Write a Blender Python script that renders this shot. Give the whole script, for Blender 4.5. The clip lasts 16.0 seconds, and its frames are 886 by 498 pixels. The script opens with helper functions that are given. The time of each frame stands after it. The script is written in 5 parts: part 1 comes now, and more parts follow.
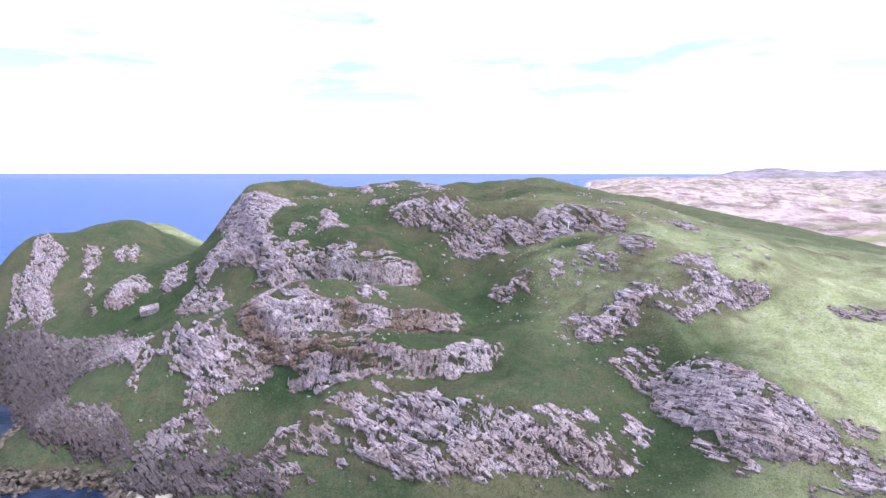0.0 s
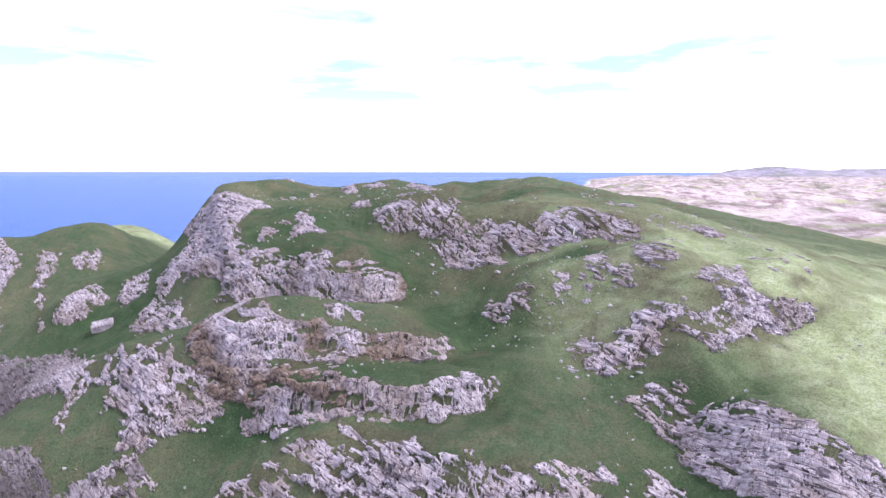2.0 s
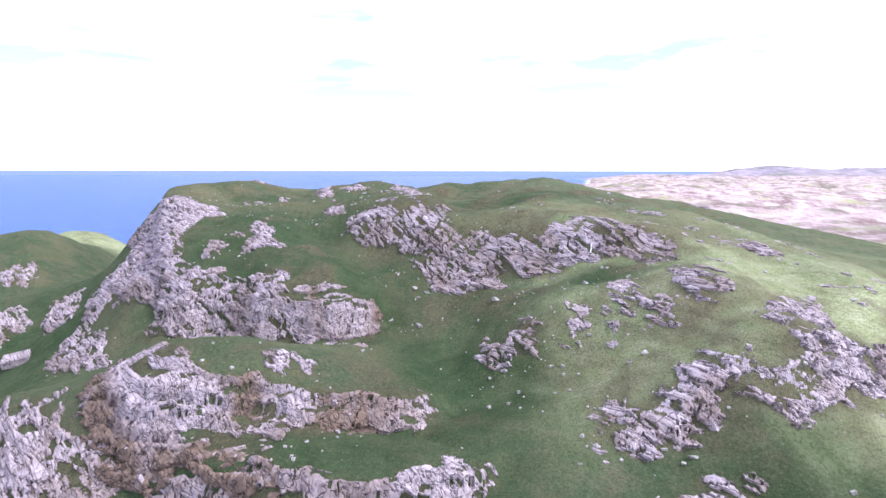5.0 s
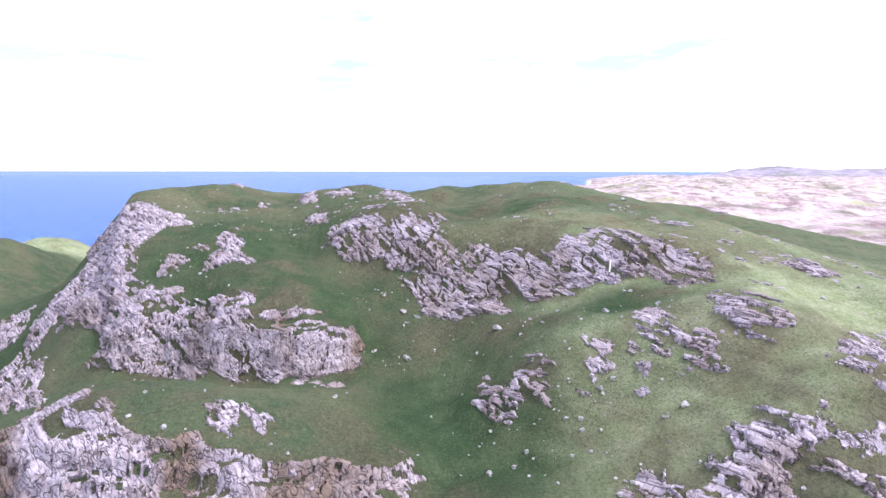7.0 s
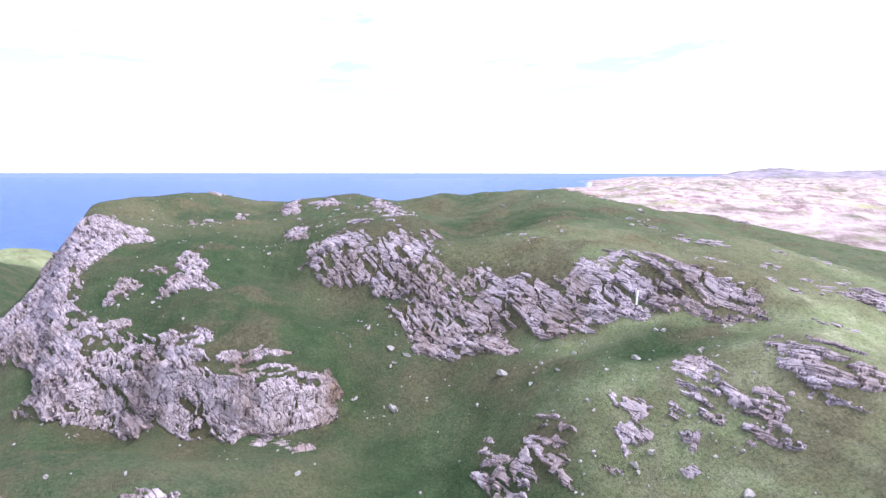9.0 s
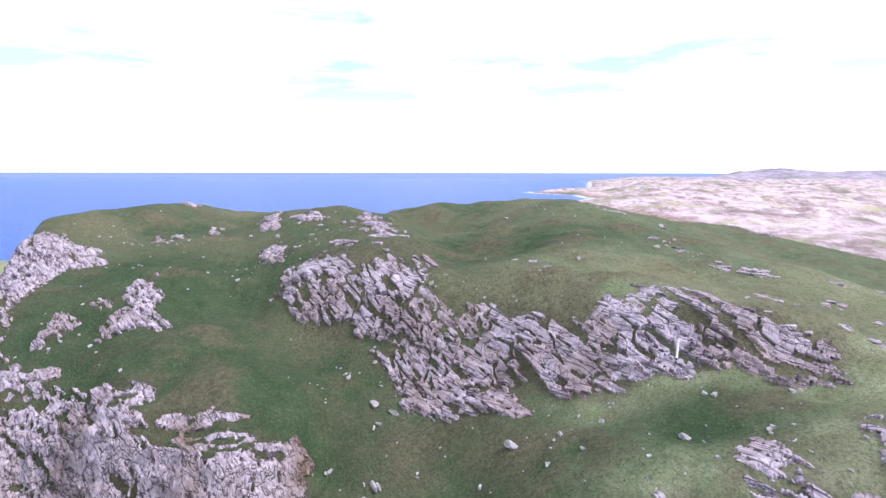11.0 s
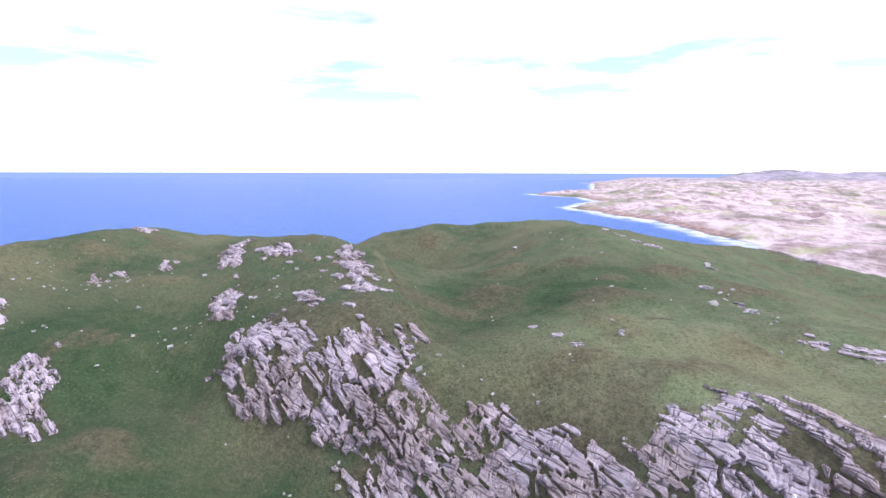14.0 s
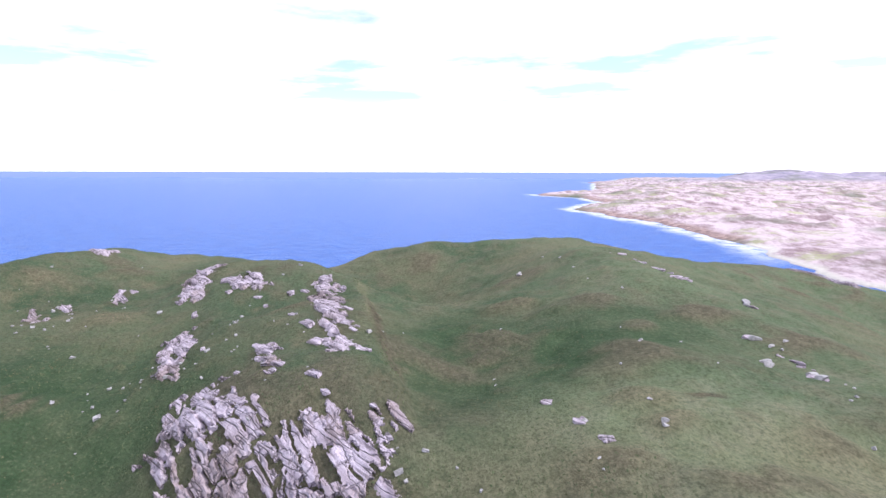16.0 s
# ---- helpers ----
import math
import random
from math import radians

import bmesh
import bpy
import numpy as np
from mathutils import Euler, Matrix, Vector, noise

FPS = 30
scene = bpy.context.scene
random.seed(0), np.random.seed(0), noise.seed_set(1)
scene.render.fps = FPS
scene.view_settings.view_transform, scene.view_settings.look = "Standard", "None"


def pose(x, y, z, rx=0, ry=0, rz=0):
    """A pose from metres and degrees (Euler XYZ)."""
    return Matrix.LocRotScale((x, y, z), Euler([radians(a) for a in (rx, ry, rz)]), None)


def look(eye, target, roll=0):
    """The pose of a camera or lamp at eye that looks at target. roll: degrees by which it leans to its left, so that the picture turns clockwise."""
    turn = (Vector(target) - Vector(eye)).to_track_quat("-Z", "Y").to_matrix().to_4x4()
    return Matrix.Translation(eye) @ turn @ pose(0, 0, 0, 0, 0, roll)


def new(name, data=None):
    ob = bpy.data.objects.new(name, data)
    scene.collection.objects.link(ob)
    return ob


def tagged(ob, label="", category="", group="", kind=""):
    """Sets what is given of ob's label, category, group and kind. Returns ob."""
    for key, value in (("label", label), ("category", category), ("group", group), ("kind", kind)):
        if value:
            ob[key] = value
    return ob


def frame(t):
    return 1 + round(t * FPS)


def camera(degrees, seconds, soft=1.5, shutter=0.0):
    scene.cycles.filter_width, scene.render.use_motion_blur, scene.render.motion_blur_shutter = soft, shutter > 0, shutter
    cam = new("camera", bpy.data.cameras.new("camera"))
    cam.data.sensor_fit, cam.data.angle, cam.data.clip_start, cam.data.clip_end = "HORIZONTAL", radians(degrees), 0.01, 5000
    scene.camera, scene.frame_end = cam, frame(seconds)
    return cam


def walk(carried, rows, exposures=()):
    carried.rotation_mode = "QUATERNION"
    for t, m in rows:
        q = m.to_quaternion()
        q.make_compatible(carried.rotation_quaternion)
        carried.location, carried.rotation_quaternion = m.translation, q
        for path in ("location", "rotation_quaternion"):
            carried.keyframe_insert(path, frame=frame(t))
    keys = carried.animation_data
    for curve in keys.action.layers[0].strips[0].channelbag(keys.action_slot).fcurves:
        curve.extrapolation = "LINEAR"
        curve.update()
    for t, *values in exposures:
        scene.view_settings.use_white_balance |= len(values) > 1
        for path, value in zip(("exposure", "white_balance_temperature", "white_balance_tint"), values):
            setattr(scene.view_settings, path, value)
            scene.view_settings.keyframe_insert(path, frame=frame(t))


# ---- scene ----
cam = camera(74.8, 16.0)
METRES, EYE, TILT, LEAN, TURN = 120.0, 52.0, -8.05, 0.0, 0.4
ROWS = [
    (0.0, 0.0, 0.0, 0.0, -0.0, 0.52, -0.06),
    (0.5, 0.0047, 0.0361, 0.0048, -0.08, 0.51, -0.04),
    (1.0, 0.0096, 0.0721, 0.0109, -0.15, 0.42, -0.02),
    (1.5, 0.0146, 0.1081, 0.0163, -0.13, 0.37, -0.02),
    (2.0, 0.0191, 0.1438, 0.0208, -0.12, 0.37, -0.06),
    (2.5, 0.0234, 0.1791, 0.0264, -0.2, 0.34, -0.04),
    (3.0, 0.0274, 0.2144, 0.0318, -0.24, 0.32, -0.05),
    (3.5, 0.031, 0.2491, 0.0369, -0.22, 0.31, -0.06),
    (4.0, 0.0346, 0.283, 0.0423, -0.21, 0.28, -0.05),
    (6.5, 0.048, 0.4431, 0.0696, -0.21, 0.25, -0.07),
    (7.0, 0.0505, 0.473, 0.0753, -0.18, 0.3, -0.06),
    (7.5, 0.0523, 0.5023, 0.0815, -0.19, 0.31, -0.06),
    (8.0, 0.0543, 0.5312, 0.0881, -0.17, 0.35, -0.05),
    (8.5, 0.0559, 0.5597, 0.0949, -0.15, 0.43, -0.04),
    (9.0, 0.0572, 0.5877, 0.1025, -0.18, 0.46, -0.04),
    (11.5, 0.0625, 0.7259, 0.1441, -0.26, 0.43, -0.06),
    (12.0, 0.0635, 0.7529, 0.153, -0.23, 0.43, -0.08),
    (12.5, 0.0644, 0.7798, 0.162, -0.22, 0.44, -0.1),
    (13.0, 0.0657, 0.8086, 0.1718, -0.18, 0.47, -0.11),
    (13.5, 0.0671, 0.8354, 0.1813, -0.17, 0.45, -0.12),
    (14.0, 0.0691, 0.8623, 0.1907, -0.12, 0.45, -0.13),
    (14.5, 0.071, 0.8891, 0.2001, -0.09, 0.42, -0.14),
    (15.0, 0.073, 0.9152, 0.2099, -0.07, 0.36, -0.16),
    (15.5, 0.0749, 0.9415, 0.2192, -0.05, 0.39, -0.16),
    (16.0, 0.0766, 0.9667, 0.2286, -0.07, 0.38, -0.15),
]
walk(cam, [(t, pose(0, 0, EYE, TILT, LEAN, TURN) @ pose(METRES * x, METRES * y, METRES * z, 90 + pitch, roll, yaw)) for t, x, y, z, yaw, pitch, roll in ROWS],
     exposures=[(0, 0.3, 6150, 15), (4, 0.36, 6150, 15), (6.5, 0.5, 6150, 15), (9, 0.5, 6150, 15), (11.5, 0.28, 6150, 15), (16, 0.26, 6150, 15)])

# ---- sky and sun ----
SUN_HEIGHT, SUN_BEARING = 50.0, 98.0  # degrees above the horizon; bearing clockwise from +y
world = bpy.data.worlds.new("sky")
scene.world = world
world.use_nodes = True


def sky_nodes(tree):
    """Pale blue sky under broken white cloud, thinning to haze at the horizon; the far sea below it."""
    n, link = tree.nodes, tree.links.new
    n.clear()
    out, back = n.new("ShaderNodeOutputWorld"), n.new("ShaderNodeBackground")
    sky = n.new("ShaderNodeTexSky")
    sky.sky_type, sky.sun_disc = "NISHITA", False
    sky.sun_elevation, sky.sun_rotation = radians(SUN_HEIGHT), radians(SUN_BEARING)
    sky.air_density, sky.dust_density, sky.ozone_density = 1.0, 0.6, 1.5
    dim = n.new("ShaderNodeVectorMath")
    dim.operation, dim.inputs["Scale"].default_value = "SCALE", 0.185
    link(sky.outputs[0], dim.inputs[0])
    coord, split = n.new("ShaderNodeTexCoord"), n.new("ShaderNodeSeparateXYZ")
    link(coord.outputs["Generated"], split.inputs[0])
    up = n.new("ShaderNodeMath")
    up.operation, up.inputs[1].default_value = "MAXIMUM", 0.03
    link(split.outputs[2], up.inputs[0])
    flat = n.new("ShaderNodeVectorMath")
    flat.operation = "DIVIDE"
    link(coord.outputs["Generated"], flat.inputs[0])
    spread = n.new("ShaderNodeCombineXYZ")
    for k in range(3):
        link(up.outputs[0], spread.inputs[k])
    link(spread.outputs[0], flat.inputs[1])
    cloud = n.new("ShaderNodeTexNoise")
    cloud.inputs["Scale"].default_value, cloud.inputs["Detail"].default_value, cloud.inputs["Roughness"].default_value = 0.55, 7, 0.55
    drift = n.new("ShaderNodeMapping")
    drift.inputs["Location"].default_value = (4.3, 2.1, 0.6)
    link(flat.outputs[0], drift.inputs["Vector"])
    link(drift.outputs[0], cloud.inputs["Vector"])
    cover = n.new("ShaderNodeMapRange")
    cover.inputs["From Min"].default_value, cover.inputs["From Max"].default_value, cover.inputs["To Min"].default_value = 0.41, 0.57, 0.12
    link(cloud.outputs["Fac"], cover.inputs["Value"])
    low = n.new("ShaderNodeMapRange")
    low.inputs["From Min"].default_value, low.inputs["From Max"].default_value = 0.13, 0.05
    link(split.outputs[2], low.inputs["Value"])
    bank = n.new("ShaderNodeMath")
    bank.operation = "MAXIMUM"
    link(cover.outputs[0], bank.inputs[0])
    link(low.outputs[0], bank.inputs[1])
    white = n.new("ShaderNodeMix")
    white.data_type = "RGBA"
    white.inputs["B"].default_value = (1.55, 1.55, 1.58, 1)
    link(bank.outputs[0], white.inputs["Factor"])
    link(dim.outputs[0], white.inputs["A"])
    sea = n.new("ShaderNodeMix")
    sea.data_type = "RGBA"
    sea.inputs["B"].default_value = (0.33, 0.44, 0.79, 1)
    below = n.new("ShaderNodeMath")
    below.operation, below.inputs[1].default_value = "LESS_THAN", -0.002
    link(split.outputs[2], below.inputs[0])
    link(below.outputs[0], sea.inputs["Factor"])
    link(white.outputs["Result"], sea.inputs["A"])
    link(sea.outputs["Result"], back.inputs["Color"])
    back.inputs["Strength"].default_value = 1.0
    link(back.outputs[0], out.inputs[0])


sky_nodes(world.node_tree)
sun = new("sun", bpy.data.lights.new("sun", "SUN"))
sun.data.energy, sun.data.angle, sun.data.color = 3.1, radians(9), (1.0, 0.96, 0.9)
sun_from = Vector((math.sin(radians(SUN_BEARING)), math.cos(radians(SUN_BEARING)), math.tan(radians(SUN_HEIGHT))))
sun.matrix_world = look((0, 0, 200), Vector((0, 0, 200)) - sun_from)


# ---- materials ----
class Nodes:
    """Short hand for building a material."""

    def __init__(self, name):
        self.material = bpy.data.materials.new(name)
        self.material.use_nodes = True
        self.tree = self.material.node_tree
        self.shader = self.tree.nodes["Principled BSDF"]
        self.place = self.node("ShaderNodeNewGeometry").outputs["Position"]

    def node(self, kind, **settings):
        made = self.tree.nodes.new(kind)
        for key, value in settings.items():
            made.inputs[key.replace("_", " ")].default_value = value
        return made

    def link(self, a, b):
        self.tree.links.new(a, b)

    def scaled(self, factors, turn=0.0):
        """The place, turned so that x runs along the given bearing, then scaled."""
        m = self.node("ShaderNodeMapping")
        m.vector_type = "TEXTURE"
        m.inputs["Scale"].default_value, m.inputs["Rotation"].default_value = [1 / f for f in factors], (0, 0, radians(turn))
        self.link(self.place, m.inputs["Vector"])
        return m.outputs[0]

    def noise(self, scale, detail=4, rough=0.55, vector=None):
        t = self.node("ShaderNodeTexNoise", Scale=scale, Detail=detail, Roughness=rough)
        self.link(vector or self.place, t.inputs["Vector"])
        return t.outputs["Fac"]

    def ramp(self, value, low, high, to_low=0.0, to_high=1.0):
        r = self.node("ShaderNodeMapRange", From_Min=low, From_Max=high, To_Min=to_low, To_Max=to_high)
        self.link(value, r.inputs["Value"])
        return r.outputs[0]

    def mix(self, factor, a, b):
        m = self.node("ShaderNodeMix")
        m.data_type = "RGBA"
        for key, value in (("Factor", factor), ("A", a), ("B", b)):
            if isinstance(value, (tuple, float, int)):
                m.inputs[key].default_value = (*value, 1) if isinstance(value, tuple) else value
            else:
                self.link(value, m.inputs[key])
        return m.outputs["Result"]

    def math(self, operation, a, b):
        m = self.node("ShaderNodeMath")
        m.operation = operation
        for k, value in enumerate((a, b)):
            if isinstance(value, (float, int)):
                m.inputs[k].default_value = value
            else:
                self.link(value, m.inputs[k])
        return m.outputs[0]

    def attribute(self, name):
        a = self.node("ShaderNodeAttribute")
        a.attribute_name = name
        return a.outputs["Fac"]

    def finish(self, colour, rough=0.9, height=None, depth=0.1, specular=0.2):
        if isinstance(colour, tuple):
            self.shader.inputs["Base Color"].default_value = (*colour, 1)
        else:
            self.link(colour, self.shader.inputs["Base Color"])
        self.shader.inputs["Roughness"].default_value = rough
        self.shader.inputs["Specular IOR Level"].default_value = specular
        if height is not None:
            b = self.node("ShaderNodeBump", Distance=depth, Strength=1.0)
            self.link(height, b.inputs["Height"])
            self.link(b.outputs[0], self.shader.inputs["Normal"])
        return self.material


STRIKE = -50.0  # the run of the rock's layers, degrees from +x


def rock_material():
    m = Nodes("banded_gneiss")
    band = m.noise(1.0, 5, 0.6, m.scaled((0.22, 1.8, 0.9), STRIKE + 4))
    line = m.noise(1.0, 4, 0.65, m.scaled((0.16, 4.2, 1.8), STRIKE + 4))
    seam = m.math("ABSOLUTE", m.math("SUBTRACT", m.noise(1.0, 2, 0.5, m.scaled((0.09, 1.3, 0.8), STRIKE + 6)), 0.5), 0.0)
    joint = m.math("ABSOLUTE", m.math("SUBTRACT", m.noise(1.0, 3, 0.5, m.scaled((0.640, 0.240, 0.400), STRIKE)), 0.5), 0.0)
    fine, broad = m.noise(4.5, 6, 0.65), m.noise(0.22, 4)
    colour = m.mix(m.ramp(band, 0.36, 0.62), (0.345, 0.288, 0.340), (0.535, 0.462, 0.536))
    colour = m.mix(m.ramp(broad, 0.52, 0.72, 0.0, 0.7), colour, (0.352, 0.280, 0.292))
    colour = m.mix(m.ramp(m.noise(0.9, 5), 0.56, 0.70, 0.0, 0.6), colour, (0.512, 0.456, 0.528))
    colour = m.mix(m.ramp(line, 0.36, 0.50, 0.7, 0.0), colour, (0.120, 0.096, 0.108))
    rust = m.mix(m.ramp(m.noise(1.6, 5), 0.35, 0.65), (0.248, 0.172, 0.140), (0.128, 0.092, 0.080))
    colour = m.mix(m.attribute("rust"), colour, rust)
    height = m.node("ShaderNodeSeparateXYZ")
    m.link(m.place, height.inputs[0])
    shore_height = m.math("ADD", height.outputs[2], m.math("MULTIPLY", m.noise(0.5, 4), 6.0))
    colour = m.mix(m.ramp(shore_height, 5.0, 12.0, 0.85, 0.0), colour, (0.068, 0.060, 0.068))  # black lichen and weed of the splash zone, with shade painted in
    # sea crags: wet stain and shade painted higher up the face
    wet_shade = m.math("MULTIPLY", m.attribute("wet_shade"), m.ramp(shore_height, 9.0, 19.0, 0.8, 0.0))
    colour = m.mix(wet_shade, colour, (0.085, 0.070, 0.078))
    colour = m.mix(m.ramp(fine, 0.57, 0.70, 0.0, 0.45), colour, (0.120, 0.100, 0.104))
    colour = m.mix(m.ramp(seam, 0.0, 0.022, 0.9, 0.0), colour, (0.048, 0.040, 0.040))
    colour = m.mix(m.ramp(joint, 0.0, 0.006, 0.6, 0.0), colour, (0.048, 0.040, 0.040))
    cut = m.math("ADD", m.ramp(seam, 0.0, 0.04), m.ramp(joint, 0.0, 0.03))
    relief = m.math("ADD", m.math("ADD", m.math("MULTIPLY", band, 0.5), m.math("MULTIPLY", line, 0.5)), m.math("ADD", m.math("MULTIPLY", fine, 0.12), m.math("MULTIPLY", cut, 0.4)))
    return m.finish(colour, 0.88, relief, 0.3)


def ground_material():
    m = Nodes("turf_and_shore")
    broad, middle, fine = m.noise(0.035, 4), m.noise(0.3, 5, 0.6), m.noise(1.3, 7, 0.7)
    hump = m.attribute("hump")
    grass = m.mix(m.ramp(broad, 0.4, 0.62), (0.055, 0.091, 0.050), (0.097, 0.131, 0.075))
    grass = m.mix(m.ramp(middle, 0.46, 0.66, 0.0, 0.75), grass, (0.127, 0.118, 0.082))
    grass = m.mix(m.ramp(fine, 0.48, 0.68, 0.0, 0.55), grass, (0.033, 0.049, 0.025))
    grass = m.mix(m.ramp(m.noise(0.75, 5, 0.6), 0.54, 0.70, 0.0, 0.6), grass, (0.145, 0.148, 0.096))
    blade = m.noise(6.0, 4, 0.7, m.scaled((1.0, 0.5, 1.0), 20))
    # pale lime pasture with the sunlight on it painted into the colour
    sunlit_grass = m.mix(m.ramp(middle, 0.4, 0.65), (0.42, 0.47, 0.27), (0.58, 0.61, 0.42))
    sunlit_grass = m.mix(m.ramp(fine, 0.42, 0.66, 0.0, 0.6), sunlit_grass, (0.29, 0.345, 0.155))
    grass = m.mix(m.attribute("lime_and_sun"), grass, sunlit_grass)
    dry = m.mix(m.ramp(fine, 0.3, 0.7), (0.129, 0.120, 0.072), (0.247, 0.223, 0.145))
    grass = m.mix(m.attribute("dry"), grass, dry)
    tawny = m.mix(m.ramp(fine, 0.36, 0.64), (0.110, 0.089, 0.056), (0.223, 0.189, 0.124))
    grass = m.mix(m.ramp(m.noise(0.24, 7, 0.68), 0.52, 0.66, 0.0, 0.5), grass, tawny)
    # deep green of the hollows, darkened further to carry shade
    meadow_and_shade = m.mix(m.ramp(middle, 0.4, 0.65), (0.034, 0.066, 0.031), (0.060, 0.096, 0.048))
    grass = m.mix(m.attribute("meadow_and_shade"), grass, m.mix(m.ramp(fine, 0.52, 0.72, 0.0, 0.5), meadow_and_shade, (0.031, 0.053, 0.025)))
    grass = m.mix(hump, grass, tawny)
    peat_and_shade = m.mix(m.ramp(fine, 0.38, 0.62), (0.059, 0.049, 0.036), (0.135, 0.112, 0.076))
    grass = m.mix(m.attribute("peat_and_shade"), grass, peat_and_shade)
    heather = m.mix(m.ramp(fine, 0.35, 0.65), (0.072, 0.061, 0.046), (0.155, 0.131, 0.092))
    grass = m.mix(m.attribute("heath"), grass, heather)
    grain = m.noise(2.8, 6, 0.78)
    grass = m.mix(m.ramp(grain, 0.40, 0.50, 0.45, 0.0), grass, (0.030, 0.042, 0.022))
    grass = m.mix(m.ramp(grain, 0.54, 0.66, 0.0, 0.45), grass, (0.185, 0.190, 0.120))
    grass = m.mix(m.ramp(blade, 0.46, 0.62, 0.0, 0.35), grass, (0.037, 0.047, 0.027))
    knobs = m.noise(1.0, 9, 0.78, m.scaled((0.05, 0.016, 0.05), -8))
    pale = m.mix(m.ramp(knobs, 0.42, 0.56), (0.25, 0.175, 0.185), (0.62, 0.505, 0.545))
    pale = m.mix(m.ramp(m.noise(0.2, 8, 0.8), 0.50, 0.62, 0.0, 0.6), pale, (0.40, 0.31, 0.325))
    pale = m.mix(m.ramp(m.noise(0.012, 8, 0.75), 0.53, 0.61, 0.0, 0.8), pale, (0.36, 0.365, 0.205))
    pale = m.mix(m.attribute("tide"), pale, m.mix(m.ramp(m.noise(0.1, 6, 0.7), 0.4, 0.6), (0.20, 0.135, 0.125), (0.42, 0.30, 0.28)))
    # lilac haze over the distant hills, mixed into their colour
    pale = m.mix(m.attribute("far_haze"), pale, m.mix(m.ramp(m.noise(0.02, 5), 0.4, 0.6), (0.22, 0.20, 0.29), (0.38, 0.34, 0.42)))
    colour = m.mix(m.attribute("bare"), grass, pale)
    sand = m.mix(m.ramp(middle, 0.3, 0.7), (0.50, 0.46, 0.42), (0.62, 0.58, 0.53))
    colour = m.mix(m.attribute("sand"), colour, sand)
    wrack = m.mix(m.ramp(m.noise(0.8, 5), 0.4, 0.65), (0.026, 0.021, 0.016), (0.15, 0.12, 0.11))
    colour = m.mix(m.attribute("wrack"), colour, wrack)
    relief = m.math("ADD", m.math("MULTIPLY", fine, 0.7), m.math("MULTIPLY", blade, 0.3))
    return m.finish(colour, 0.95, relief, 0.5, 0.1)


def sea_material():
    m = Nodes("sea_water")
    swell = m.noise(0.05, 6, 0.6, m.scaled((1.0, 2.6, 1.0), 12))
    ripples = m.noise(0.6, 4, 0.6, m.scaled((1.0, 2.6, 1.0), 12))
    colour = m.mix(m.ramp(swell, 0.4, 0.62), (0.017, 0.081, 0.340), (0.043, 0.136, 0.442))
    foam = m.math("MULTIPLY", m.attribute("foam"), m.ramp(m.noise(0.06, 6, 0.7), 0.38, 0.52))
    # dark reflection of the cliff, mixed into the sea colour
    colour = m.mix(m.attribute("cliff_reflection"), colour, m.mix(m.ramp(m.noise(0.25, 5), 0.4, 0.6), (0.012, 0.016, 0.022), (0.030, 0.040, 0.070)))
    colour = m.mix(foam, colour, (0.722, 0.731, 0.739))
    relief = m.math("ADD", m.math("MULTIPLY", swell, 0.7), m.math("MULTIPLY", ripples, 0.3))
    return m.finish(colour, 0.35, relief, 1.8, 0.06)


def plain_material(name, low, high, scale, rough=0.9, depth=0.05, specular=0.2):
    m = Nodes(name)
    grain = m.noise(scale, 6, 0.65)
    return m.finish(m.mix(m.ramp(grain, 0.35, 0.65), low, high), rough, grain, depth, specular)


ROCK, TURF, SEA = rock_material(), ground_material(), sea_material()
STONE = plain_material("pale_weathered_stone", (0.25, 0.235, 0.245), (0.45, 0.425, 0.44), 2.5, 0.9, 0.12)
PAINTED = plain_material("white_painted_wood", (0.72, 0.71, 0.70), (0.84, 0.83, 0.82), 6, 0.6, 0.01)

# ---- the lie of the land ----
# Each swell of the land: centre x, centre y, height, half length, half width to the south, half width to the north, turn in degrees.
BROAD_HILLS = [
    (113, 152.7, 33.7, 110.2, 136.8, 196.2, -0.4),
    (-23.5, 187.2, 39.5, 96.1, 70.9, 65.5, -33.5),
    (28.6, 248.2, 24, 78, 54.5, 35.5, 0.9),
    (-125.6, 205.5, 22.7, 26.4, 42.5, 131.8, 6.6),
    (-32.4, 60.6, 7.6, 106.6, 15.4, 25.6, 34.4),
    (124, 228.4, 3.3, 41.2, 25.1, 56.2, -12.7),
    (-118.5, 95.9, -1.5, 45.1, 22.3, 38.6, -0.7),
    (-37.6, 117, 11.8, 41.4, 23.8, 14.1, -14.5),
    (-103, 262.1, 6.4, 40.8, 24.1, 11.4, -15.8),
    (-60.8, 224, 14.7, 21.8, 26.7, 32, -25.5),
    (-33.2, 127.8, -5.5, 24.8, 15.3, 34.6, 24.3),
    (108.3, 188.2, 1.9, 21.1, 28.7, 28.1, -7.7),
]
